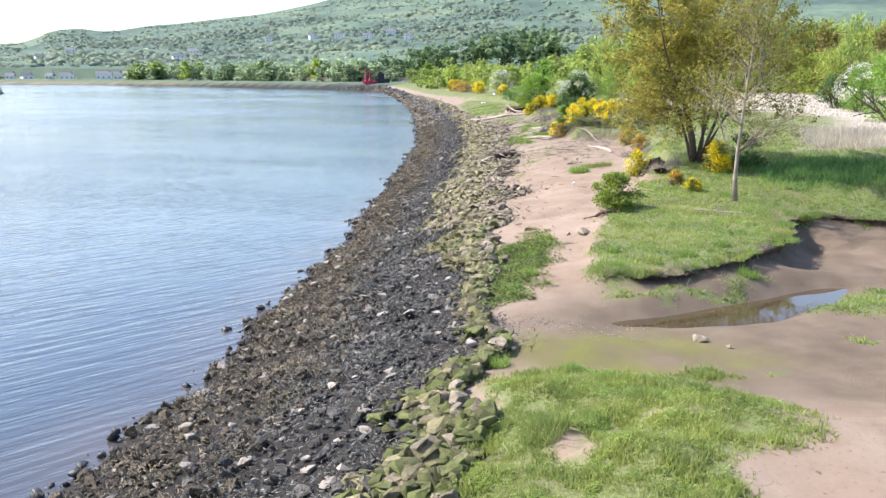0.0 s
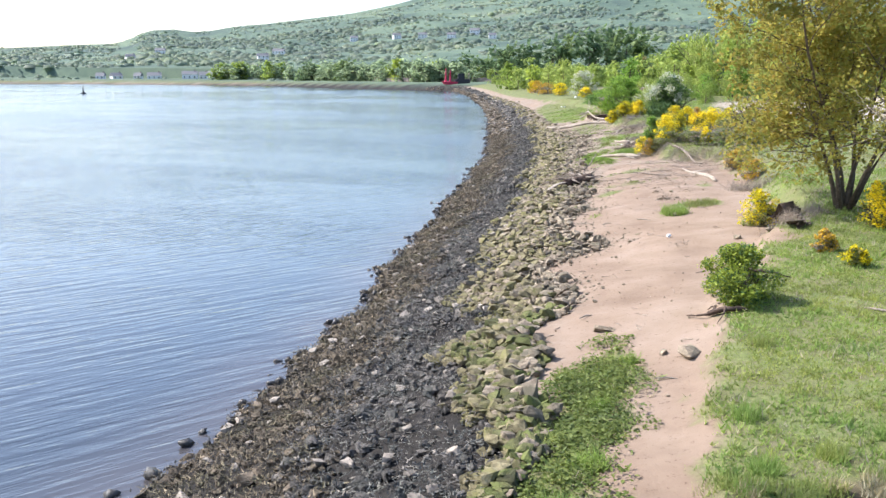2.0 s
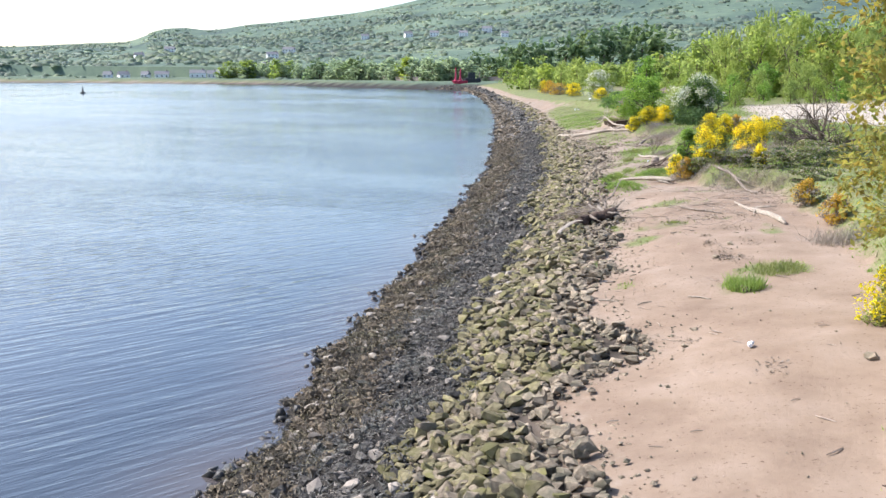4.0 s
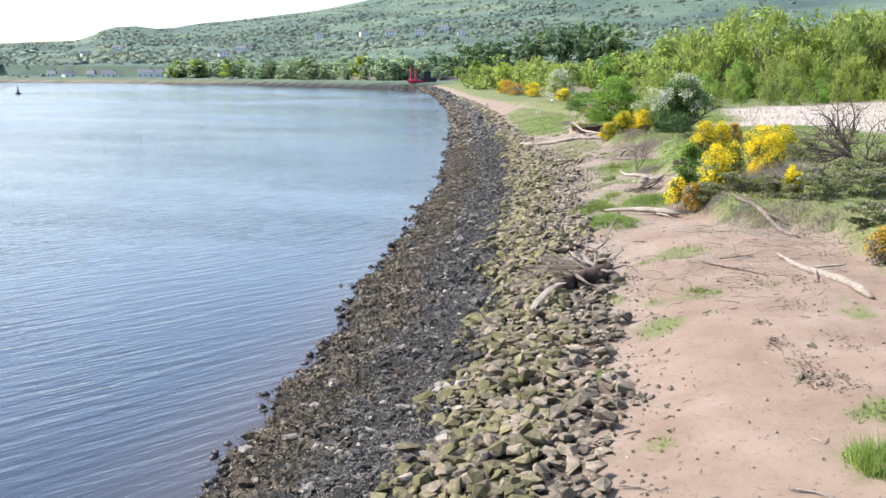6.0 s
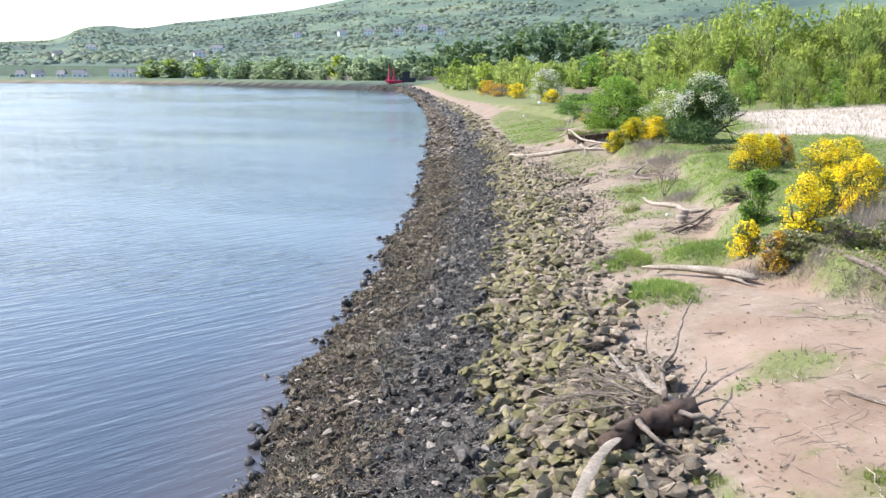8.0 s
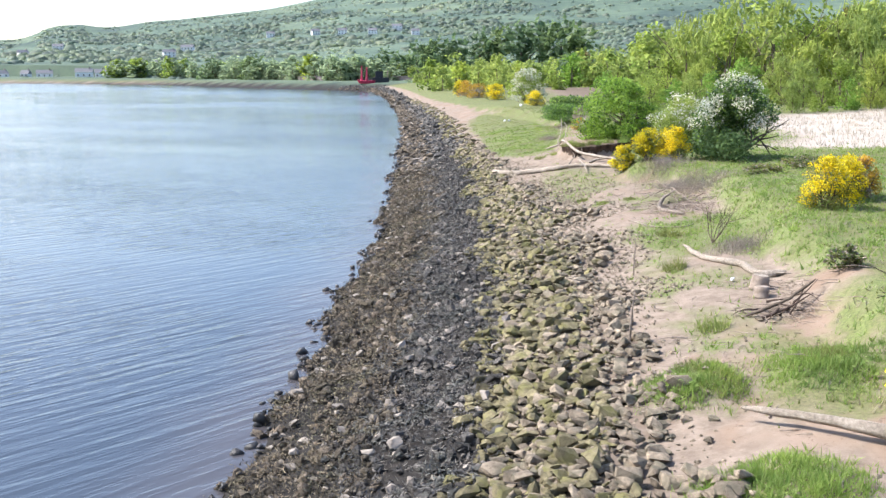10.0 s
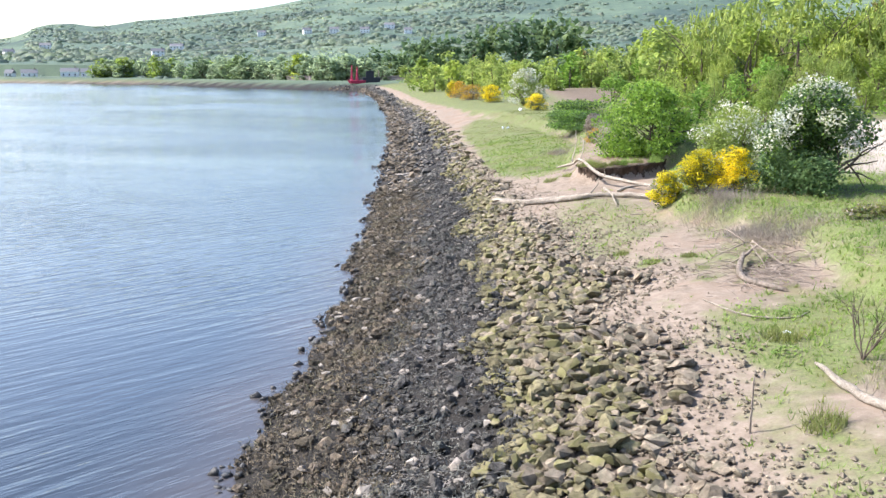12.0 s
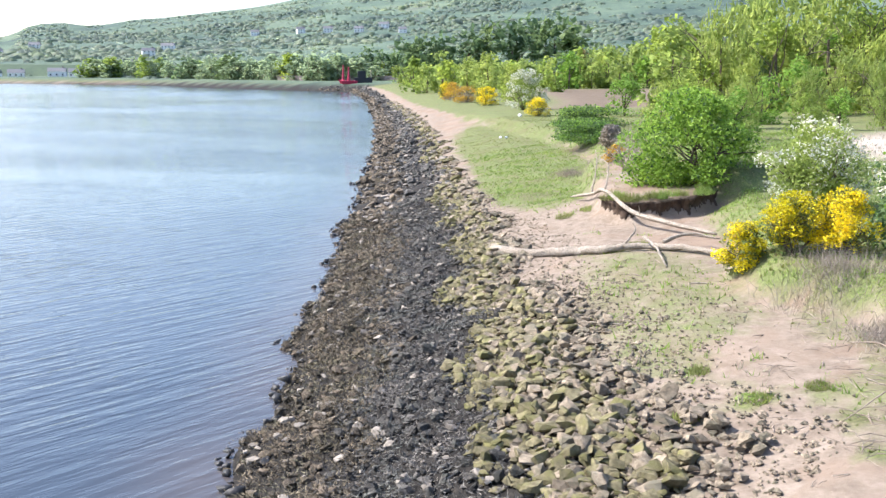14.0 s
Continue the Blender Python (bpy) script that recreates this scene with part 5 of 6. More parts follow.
for ki, (kind, (nm, lb, leaf, w)) in enumerate(LOOKS.items()):
    for fi, (fine, (n, ls, many)) in enumerate(FINE.items()):
        if fine == "far" or (kind != "hazy" and (kind, fine) != ("dark", "near")):
            KINDS[kind, fine] = [wood_tree(nm, lb, leaf, BARK, 10, w, 30, n, ls, 60 + 20 * ki + 5 * fi + q, 0.02, kind == "willow" and fine == "near") for q in range(many)]
placed = set()


def plant(kind, x, y, h, seed, wide=1.0):
    r = random.Random(seed)
    fine = "near" if y < 216 else "mid" if y < 330 else "far"
    some = KINDS[kind, "mid" if (kind, fine) == ("dark", "near") else fine]
    src = some[r.randrange(len(some))]
    s = h / 10
    m = Matrix.Translation((x, y, ground_at(x, y) - 0.1)) @ Matrix.Rotation(r.uniform(0, 6.283), 4, "Z") @ Matrix.Diagonal((s * wide * r.uniform(0.9, 1.25), s * wide * r.uniform(0.9, 1.25), s, 1))
    if src.name not in placed:
        placed.add(src.name)
        src.matrix_world = m
        return src
    ob = copy_thing(src, Matrix())
    ob.matrix_basis = m
    return ob


def wood_edge(y):
    """Where the wood's seaward edge runs."""
    return np.interp(y, [95, 130, 188, 200, 240, 255, 300, 355, 372, 420, 520], [72, 66, 62, 38, 44, 62, 66, 64, 4, -4, -22])


wr = np.random.default_rng(77)
spots = []
for _ in range(12000):
    y = wr.uniform(95, 500)
    x = wood_edge(y) + abs(wr.normal(0, 45)) + 1
    if x > 0.56 * y + 12 or any((x - a) ** 2 + (y - b) ** 2 < (3.9 + 0.006 * y) ** 2 for a, b in spots):
        continue
    spots.append((x, y))
    if len(spots) >= 330:
        break
for i, (x, y) in enumerate(spots):
    inland = x - float(wood_edge(y))
    h = min(15.5, 7.5 + inland * 0.30) * wr.uniform(0.8, 1.15)
    if y > 340:
        h = min(h, (8.5 + max(0.0, math.degrees(math.atan2(x, y - 30)) - 5) * 1.5) * wr.uniform(0.85, 1.15))
    q = wr.random()
    kind = "willow" if q < 0.48 else "spring" if q < 0.78 else "bright" if q < 0.88 else "bronze" if q < 0.94 else "dark"
    if y > 400 and inland > 40 and q > 0.35:
        kind = "dark"
    plant(kind, x, y, h, i)
# shrubs and trees along the seaward edge of the far wood
for i, (x, y, h, kind) in enumerate([
        (-2, 338, 8, "willow"), (3, 333, 9, "spring"), (8, 320, 9, "willow"), (12, 300, 10, "willow"), (16, 285, 8, "spring"), (15, 262, 7, "willow"),
        (-6, 360, 10, "spring"), (2, 365, 12, "willow"), 
        (44, 214, 16, "willow"), (52, 222, 17, "willow"), (36, 226, 12, "spring"), (30, 330, 9, "spring"), (38, 362, 11, "bright"), (50, 366, 12, "spring"), (24, 352, 9, "willow"),
        (36, 208, 13, "willow"), (41, 204, 12, "spring"), (48, 206, 14, "willow"), (56, 213, 16, "spring"), (32, 216, 11, "willow"), (46, 229, 16, "willow"), (38, 241, 14, "spring"), (64, 214, 16, "willow"), (74, 210, 15, "willow"), (82, 204, 15, "spring"), (88, 190, 14, "willow"), (78, 181, 12, "willow"), (71, 170, 10, "spring"), (64, 158, 8, "willow"), (60, 205, 14, "willow"), (70, 200, 13, "spring"), (33, 205, 7, "spring"), (22, 196, 5, "bright"), (27, 190, 5.5, "spring"), (33, 188, 6, "willow"), (39, 190, 6.5, "bright"), (45, 193, 7, "willow"), (52, 196, 7, "spring"), (19, 152, 3.6, "spring"), (23, 160, 4, "bright"), (27, 171, 4.5, "willow"), (20, 170, 3.8, "willow"), (24, 179, 4.6, "spring"), (31, 178, 5, "bright"), (36, 180, 5, "willow"), (30, 165, 3.4, "spring"), (34, 168, 3.6, "bright"), (38, 169, 3.8, "willow"), (42, 171, 4, "spring"), (46, 174, 4.2, "bright"), (50, 177, 4.5, "willow"), (55, 181, 5, "spring"), (60, 185, 5, "willow"), (66, 187, 5, "spring"), (28, 158, 2.8, "spring"), (44, 182, 6, "willow"), (50, 186, 6.5, "spring"), (57, 190, 7, "willow")]):
    plant(kind, x, y, h, 500 + i)
# dark trees behind the far landing, haze-coloured ones along the bend of the shore
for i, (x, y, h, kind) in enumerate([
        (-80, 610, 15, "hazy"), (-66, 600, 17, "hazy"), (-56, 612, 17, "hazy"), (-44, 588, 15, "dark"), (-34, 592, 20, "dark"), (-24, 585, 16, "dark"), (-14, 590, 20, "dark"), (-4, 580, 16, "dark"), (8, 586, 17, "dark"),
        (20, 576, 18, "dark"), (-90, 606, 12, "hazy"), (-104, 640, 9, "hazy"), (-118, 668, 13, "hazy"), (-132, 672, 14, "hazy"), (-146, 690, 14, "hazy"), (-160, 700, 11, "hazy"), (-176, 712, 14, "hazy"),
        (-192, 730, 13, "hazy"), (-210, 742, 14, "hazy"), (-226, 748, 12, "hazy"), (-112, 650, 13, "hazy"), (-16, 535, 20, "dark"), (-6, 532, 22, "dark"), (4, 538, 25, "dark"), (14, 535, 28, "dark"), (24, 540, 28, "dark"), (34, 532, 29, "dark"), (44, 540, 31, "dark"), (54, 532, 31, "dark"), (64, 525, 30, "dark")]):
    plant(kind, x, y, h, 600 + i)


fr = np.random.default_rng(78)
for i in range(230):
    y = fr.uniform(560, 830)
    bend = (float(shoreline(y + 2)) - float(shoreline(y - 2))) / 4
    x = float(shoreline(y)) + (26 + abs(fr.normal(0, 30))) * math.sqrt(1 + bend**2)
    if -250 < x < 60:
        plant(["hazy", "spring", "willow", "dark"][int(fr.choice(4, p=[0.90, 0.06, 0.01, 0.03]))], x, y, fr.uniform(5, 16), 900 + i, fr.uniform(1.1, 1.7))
for kind in KINDS.values():
    for ob in kind:
        if ob.name not in placed:
            for o in (*ob.children_recursive, ob):
                bpy.data.objects.remove(o)


# ---------------------------------------------------------------- trees over the far hillside
def low_crown(r):
    """A far tree about 1 across as one or two low uneven domes run together."""
    a = np.arange(5) / 5 * 6.283
    out = []
    for q in range(r.integers(1, 3)):
        v = np.concatenate([np.stack([np.cos(a + k) * w, np.sin(a + k) * w, np.full(5, z)], -1) for k, w, z in ((0, 0.45, -0.1), (0.6, 0.30, 0.08))] + [[(0.03, 0, 0.16)]])
        v = v * r.uniform(0.55, 1.4, (11, 1)) * r.uniform(0.6, 1.1) + r.normal(0, 0.04, (11, 3)) + (*r.normal(0, 0.12 + 0.14 * q, 2), r.uniform(-0.06, 0.08))
        f = []
        for k in range(5):
            n = (k + 1) % 5
            f += [(k, n, 5 + k), (n, 5 + n, 5 + k), (5 + k, 5 + n, 10)]
        out.append((v, np.array(f)))
    return joined(out)


def hill_woods():
    """Crown beside crown over the slopes, thick along the foot, in belts and lone clumps higher up."""
    r = np.random.default_rng(9)
    n = 50000
    d = np.sqrt(r.uniform(640**2, 2450**2, n))
    b = np.radians(r.uniform(-33, 17, n))
    x, y = d * np.sin(b), 40 + d * np.cos(b)
    u = x - shoreline(y)
    up = np.clip((d - 850) / 1700, 0, 1)
    lots = wave(x, y, 520, 3) + 0.8 * wave(x, y, 190, 5) + 0.6 * wave(x, y, 85, 6)
    want = -0.12 + 1.0 * up**1.5 + 0.25 * wave(x, y, 900, 8)
    ok = (u > 30) & (lots > want + r.uniform(-0.25, 0.45, n)) & ((y > 560) | (x > 90)) & (y > 480)
    ok |= (u > 30) & (y > 600) & (r.random(n) < 0.10)
    ok &= ~((d < 925) & (x < -235) & (r.random(n) < 0.93))
    x, y, d, up = x[ok], y[ok], d[ok], up[ok]
    s = np.clip(7.5 * np.exp(r.normal(0, 0.5, len(x))), 3, 20) * (1 - 0.25 * up) * np.clip((d - 450) / 700, 0.45, 1)
    p = np.stack([x, y, height(x, y) + s * 0.05], -1)
    pieces = []
    for k in range(30):
        w = np.arange(len(p)) % 30 == k
        v, f = low_crown(r)
        pieces.append(scattered((v, f), p[w], turns(r, int(w.sum()), 0.15), s[w]))
    v, f = joined(pieces)
    tagged(new("hillside_woods", mesh_of("hillside_woods", v, f, LEAF_FAR_HAZE, flat=False)), "close woodland and lone trees over the far green hillside, paled with haze colour", "woods", kind="stuff")


hill_woods()


# ---------------------------------------------------------------- driftwood
def crooked(r, pts, wobble, per=4):
    """A finer, uneven line through pts."""
    pts = np.array(pts, float)
    t = np.linspace(0, len(pts) - 1, (len(pts) - 1) * per + 1)
    ext = np.concatenate([2 * pts[:1] - pts[1:2], pts, 2 * pts[-1:] - pts[-2:-1]])
    i = np.minimum(t.astype(int), len(pts) - 2)
    q = (t - i)[:, None]
    a, b, c, d = (ext[i + k] for k in range(4))
    out = 0.5 * (2 * b + (c - a) * q + (2 * a - 5 * b + 4 * c - d) * q**2 + (3 * b - a - 3 * c + d) * q**3)
    out[1:-1] += r.normal(0, wobble * 0.45, (len(t) - 2, 3)) * (1, 1, 0.5)
    return out


def fluted(r, tub, sides, deep=1.0):
    """Split and furrowed along its length: a tube whose outline is uneven all round."""
    v, f = tub
    v = v.copy()
    n = (len(v) - 2) // sides
    ring = v[: n * sides].reshape(n, sides, 3)
    mid = ring.mean(1, keepdims=True)
    k = (1 + deep * r.uniform(-0.28, 0.25, (1, sides, 1))) * (1 + deep * r.uniform(-0.15, 0.15, (n, sides, 1)))
    v[: n * sides] = (mid + (ring - mid) * k).reshape(-1, 3)
    return v, f


def driftwood(name, label, line, r0, r1, mat, seed, limbs=(), category="driftwood", group="driftwood", limb_mat=None, lift=0.6, furrow=0.75, planks=()):
    """A stranded log: line of (x, y[, height over ground]); limbs and planks are (line, radius)."""
    r = np.random.default_rng(seed)
    ox, oy = line[0][:2]
    oz = ground_at(ox, oy)
    ob = thing(name, pose(ox, oy, oz), label, category, group)

    def local(ln, rad):
        return [(p[0] - ox, p[1] - oy, ground_at(p[0], p[1]) - oz + (p[2] if len(p) > 2 else rad * lift)) for p in ln]

    pts = crooked(r, local(line, r0), r0 * 0.22 * furrow, 5)
    k = np.linspace(0, 1, len(pts))
    rad = np.linspace(r0, r1, len(pts)) * np.interp(k, np.linspace(0, 1, 6), 0.66 + furrow * r.uniform(-0.2, 0.14, 6))
    rad *= np.interp(k, [0, 0.05, 0.14, 0.86, 0.95, 1], [0.35, 0.75, 1, 1, 0.7, 0.3]) if furrow == 0.75 else 1
    part("trunk", mesh_of("trunk", *fluted(r, tube(pts, rad, 11), 11, furrow), mat, flat=False), ob)
    for ln, lr in limbs:
        lp = crooked(r, local(ln, lr), lr * 0.45, 4)
        part("limb", mesh_of("limb", *fluted(r, tube(lp, np.linspace(lr * 0.58, lr * 0.16, len(lp)) * r.uniform(0.75, 1.2, len(lp)), 7), 7), limb_mat or mat, flat=False), ob)
    for ln, lr in planks:
        lp = crooked(r, local(ln, lr), lr * 0.12, 4)
        v, f = fluted(r, tube(lp, lr * np.interp(np.linspace(0, 1, len(lp)), [0, 0.12, 0.5, 0.85, 1], [0.35, 0.75, 1.0, 0.8, 0.3]), 9), 9, 0.7)
        mid = v[: len(lp) * 9].reshape(-1, 9, 3).mean(1)
        v[: len(lp) * 9, 2] = np.repeat(mid[:, 2], 9) + (v[: len(lp) * 9, 2] - np.repeat(mid[:, 2], 9)) * 0.3
        part("split_plank", mesh_of("split_plank", v, f, WOOD_PALE), ob, "flat pale split of the log")
    return ob


driftwood("driftwood_log", "long bleached driftwood log across the top of the stones", [(3.83, 128.8), (5.1, 127.2), (6.6, 126.1), (7.8, 125.0), (9.06, 124.5), (10.2, 123.6), (11.2, 122.4)], 0.29, 0.15, WOOD_PALE, 1,
          [([(9.0, 124.5, 0.5), (9.15, 123.2, 0.3), (9.2, 121.9, 0.02)], 0.12), ([(8.4, 124.8, 0.3), (8.8, 125.1, 0.7), (8.7, 125.3, 0.95)], 0.07), ([(9.6, 124.2, 0.3), (10.6, 124.4, 0.5), (11.4, 123.6, 0.4)], 0.14)], furrow=1.3)
driftwood("driftwood_branch", "long bleached branch lying over the earth bank", [(8.3, 138.6, 0.1), (8.9, 135.6, 0.5), (9.0, 132.8, 0.75), (9.7, 130.2, 0.6), (10.7, 128.0, 0.4), (11.9, 125.6, 0.2)], 0.10, 0.16, WOOD_PALE, 2,
          [([(8.9, 135.6, 0.5), (9.3, 137.0, 1.3), (9.4, 138, 1.8)], 0.08), ([(9.0, 132.8, 0.75), (9.3, 133.8, 1.2), (9.2, 134.6, 1.7)], 0.07), ([(9.9, 129.6, 0.55), (9.8, 129.4, 0.95)], 0.06)])
driftwood("driftwood_log", "short pale log on the sand by the grass", [(9.25, 98.3), (9.3, 96.2), (9.65, 94.8), (10.0, 94.2), (10.15, 93.3), (10.4, 92.8), (10.9, 92.7)], 0.15, 0.21, WOOD_PALE, 3, [([(10.3, 93.0, 0.15), (10.9, 92.3, 0.1)], 0.08)])
driftwood("driftwood_log", "straight pale log lying below the turf edge", [(6.5, 82.4, 0.3), (7.4, 81.3, 0.25), (8.4, 80.2, 0.22), (9.25, 79.2, 0.2)], 0.12, 0.19, WOOD_PALE, 4, [([(8.5, 80.0, 0.1), (9.1, 79.0, 0.08)], 0.1)])
driftwood("driftwood_log", "grey log half buried below brambles", [(11.3, 78.4), (11.9, 76.9), (12.3, 75.2), (12.5, 73.6)], 0.14, 0.11, WOOD_GREY, 5, [([(12.0, 76.5, 0.2), (12.6, 75.4, 0.3)], 0.09)])
driftwood("driftwood_branch", "forked bleached branch on the sand", [(10.73, 70.2), (10.85, 68.6), (11.0, 67.3), (11.45, 65.9), (11.6, 64.5)], 0.09, 0.18, WOOD_PALE, 6, [([(10.9, 67.6, 0.15), (11.6, 67.3, 0.2), (12.0, 67.6, 0.15)], 0.07), ([(11.0, 67.2, 0.1), (10.7, 66.3, 0.08)], 0.06)])
driftwood("driftwood_branch", "thin dark branch lying on the sand", [(8.28, 70.1), (8.98, 69.2), (9.3, 68.4), (9.71, 67.4)], 0.08, 0.04, WOOD_GREY, 7, [([(8.9, 70.2, 0.1), (9.7, 70.3, 0.12), (10.5, 70.9, 0.05)], 0.04)])
driftwood("root_bole", "uprooted log with dark rotten bole lying on the stones", [(3.75, 69.1, 0.32), (4.3, 69.4, 0.35), (4.9, 69.65, 0.35), (5.4, 69.85, 0.32)], 0.44, 0.38, WOOD_DARK, 8,
          [([(4.9, 70.4, 0.4), (5.0, 71.2, 0.8), (5.35, 71.7, 0.95), (5.6, 72.5, 1.3), (6.0, 73.2, 1.7)], 0.11),
           ([(5.0, 70.8, 0.8), (4.7, 71.4, 1.1), (4.8, 72.0, 1.5)], 0.06), ([(5.2, 70.0, 0.5), (5.7, 70.7, 0.6), (5.9, 71.4, 0.7)], 0.07), ([(5.2, 69.9, 0.3), (5.9, 70.2, 0.3), (6.2, 69.8, 0.15)], 0.06),
           ([(4.2, 69.3, 0.5), (4.4, 68.6, 0.4), (4.9, 68.2, 0.1)], 0.13), ([(4.8, 69.6, 0.5), (5.3, 69.2, 0.45), (5.6, 69.3, 0.2)], 0.12),
           ([(4.4, 69.9, 0.6), (3.4, 70.6, 0.7), (2.4, 71.4, 0.5)], 0.035), ([(4.5, 70.0, 0.6), (3.6, 71.6, 0.8), (3.2, 72.6, 0.7)], 0.035), ([(4.3, 69.9, 0.6), (3.1, 70.1, 0.6), (1.9, 70.2, 0.4)], 0.03)], limb_mat=WOOD_GREY, furrow=1.5,
          planks=[([(3.85, 69.0, 0.38), (3.5, 68.3, 0.46), (3.1, 67.4, 0.42), (2.8, 66.5, 0.34), (2.65, 65.8, 0.28)], 0.115), ([(5.15, 70.3, 0.3), (4.95, 71.0, 0.34), (4.75, 71.8, 0.4), (4.7, 72.6, 0.5)], 0.12), ([(4.7, 72.0, 0.3), (4.45, 72.9, 0.4), (4.3, 73.8, 0.5)], 0.075)])
driftwood("root_tangle", "curved log before a tangle of dead roots and sticks", [(10.9, 108.6, 0.3), (10.4, 107.4, 0.2), (10.15, 106.4), (10.2, 105.6), (10.45, 104.9), (10.75, 104.3)], 0.15, 0.13, WOOD_GREY, 10,
          [([(11.1, 108.8, 0.55), (10.2, 108.7, 0.35), (9.2, 108.2, 0.05)], 0.043), ([(11.0, 108.9, 0.5), (10.7, 110.0, 0.7), (10.4, 110.8, 0.6)], 0.050), ([(11.1, 108.8, 0.5), (12.0, 108.5, 0.5), (12.8, 108.6, 0.15)], 0.043),
           ([(11.2, 108.8, 0.55), (11.6, 107.8, 0.25), (11.8, 106.9, 0.05)], 0.036), ([(11.1, 108.6, 0.5), (11.2, 107.6, 0.2), (11.0, 106.6, 0.05)], 0.036), ([(10.9, 108.5, 0.3), (10.6, 108.2, 0.25), (10.2, 108.0, 0.1)], 0.058),
           ([(12.4, 108.9, 0.1), (12.6, 107.9, 0.35), (12.5, 106.8, 0.05)], 0.058), ([(11.1, 106.6, 0.05), (11.5, 107.0, 0.2), (11.8, 107.4, 0.1)], 0.050), ([(10.8, 108.3, 0.3), (11.3, 108.6, 0.45), (11.6, 109.3, 0.3)], 0.101)], limb_mat=WOOD_BROWN)
driftwood("driftwood_stick", "pale stick lying over the upper stones", [(5.0, 119.0), (5.8, 117.9), (6.8, 116.8)], 0.06, 0.05, WOOD_PALE, 11)
driftwood("driftwood_stick", "pale curved stick on the stones", [(2.6, 103.8, 0.4), (3.4, 104.2, 0.45), (4.0, 105.1, 0.4)], 0.03, 0.02, WOOD_GREY, 13)
driftwood("driftwood_stick", "thin stick lying across sand and grass", [(8.4, 104.2), (9.0, 102.4), (10.0, 101.8), (10.6, 102.2)], 0.05, 0.03, WOOD_PALE, 14)
driftwood("upright_stick", "thin bare stick standing upright in the sand", [(7.0, 95.6, -0.1), (7.0, 95.6, 0.6), (7.05, 95.7, 1.25)], 0.05, 0.02, WOOD_BROWN, 15, group="upright sticks")
driftwood("upright_stick", "thin bare stick standing upright in the sand", [(5.5, 88.2, -0.1), (5.52, 88.2, 0.6), (5.6, 88.3, 1.35)], 0.05, 0.02, WOOD_BROWN, 16, [([(5.54, 88.25, 1.0), (5.75, 88.3, 1.2)], 0.02)], group="upright sticks")
driftwood("root_pile", "heap of dark dead roots and branches beside the stump", [(8.5, 88.7), (9.0, 88.8, 0.15), (9.7, 89.0, 0.35), (10.4, 89.2, 0.5)], 0.09, 0.07, BARK, 17,
          [([(8.8, 88.4, 0.05), (9.5, 88.6, 0.2), (10.2, 88.8, 0.35)], 0.07), ([(9.1, 89.2, 0.05), (9.4, 88.8, 0.25), (9.9, 88.5, 0.1)], 0.05), ([(9.3, 88.5, 0.05), (9.8, 88.9, 0.25), (10.5, 89.3, 0.4)], 0.06),
           ([(9.9, 89.3, 0.3), (10.1, 88.8, 0.4), (10.2, 88.4, 0.2)], 0.04), ([(8.9, 89.0, 0.1), (8.5, 89.0, 0.12), (8.2, 88.9, 0.03)], 0.04), ([(9.3, 88.6, 0.2), (9.0, 88.3, 0.1), (8.8, 88.1, 0.02)], 0.05), ([(9.2, 89.3, 0.2), (9.8, 89.2, 0.3), (10.4, 89.5, 0.35)], 0.05), ([(9.5, 88.4, 0.1), (10.0, 89.0, 0.4), (10.2, 89.6, 0.5)], 0.04)], limb_mat=WOOD_DARK)
driftwood("driftwood_log", "grey stick on the green terrace turf", [(9.6, 36.0), (10.6, 35.2), (11.4, 34.6)], 0.05, 0.03, WOOD_PALE, 18, [([(10.4, 35.4, 0.05), (10.9, 36.4, 0.1)], 0.03)])


driftwood("dead_roots", "dark dead roots at the small bush's foot", [(5.95, 36.2, 0.1), (6.2, 35.9, 0.14), (6.5, 35.8, 0.1), (6.9, 35.9, 0.03)], 0.13, 0.07, WOOD_DARK, 20,
          [([(6.0, 36.1, 0.12), (5.75, 36.3, 0.1), (5.55, 36.7, 0.02)], 0.07), ([(6.3, 35.8, 0.12), (6.2, 35.5, 0.08), (6.0, 35.2, 0.02)], 0.06), ([(6.1, 36.1, 0.15), (6.2, 36.5, 0.2), (6.1, 36.9, 0.05)], 0.08)])
driftwood("dead_roots", "dark dead branches on the sand behind the small bush", [(6.9, 39.6, 0.1), (7.4, 39.3, 0.2), (7.9, 39.4, 0.1)], 0.16, 0.1, WOOD_DARK, 21,
          [([(7.3, 39.3, 0.2), (7.2, 39.8, 0.35), (7.0, 40.3, 0.2)], 0.07), ([(7.6, 39.3, 0.2), (8.2, 38.9, 0.2), (8.7, 39.0, 0.05)], 0.07)])


def stump(x, y, rad, h, label, seed, cap=WOOD_PALE):
    r = np.random.default_rng(seed)
    ob = thing("tree_stump", pose(x, y, ground_at(x, y) - 0.03, r.uniform(-6, 6), r.uniform(-6, 6)), label, "stump", "stumps")
    part("bark", mesh_of("bark", *tube([(0, 0, 0), (0, 0, h * 0.15), (0.01, 0, h * 0.6), (0.02, 0.01, h)], [rad * 1.2, rad * 1.06, rad, rad * 0.97], 14), WOOD_BROWN, flat=False), ob)
    part("cut_top", mesh_of("cut_top", *tube([(0.02, 0.01, h - 0.01), (0.02, 0.01, h + 0.012)], [rad * 0.9, rad * 0.88], 14), cap), ob, "pale sawn top")


stump(9.62, 91.2, 0.24, 0.40, "sawn tree stump with pale cut top on the sand", 1)
stump(9.42, 90.35, 0.20, 0.28, "short sawn log end standing on the sand", 2, WOOD_BROWN)


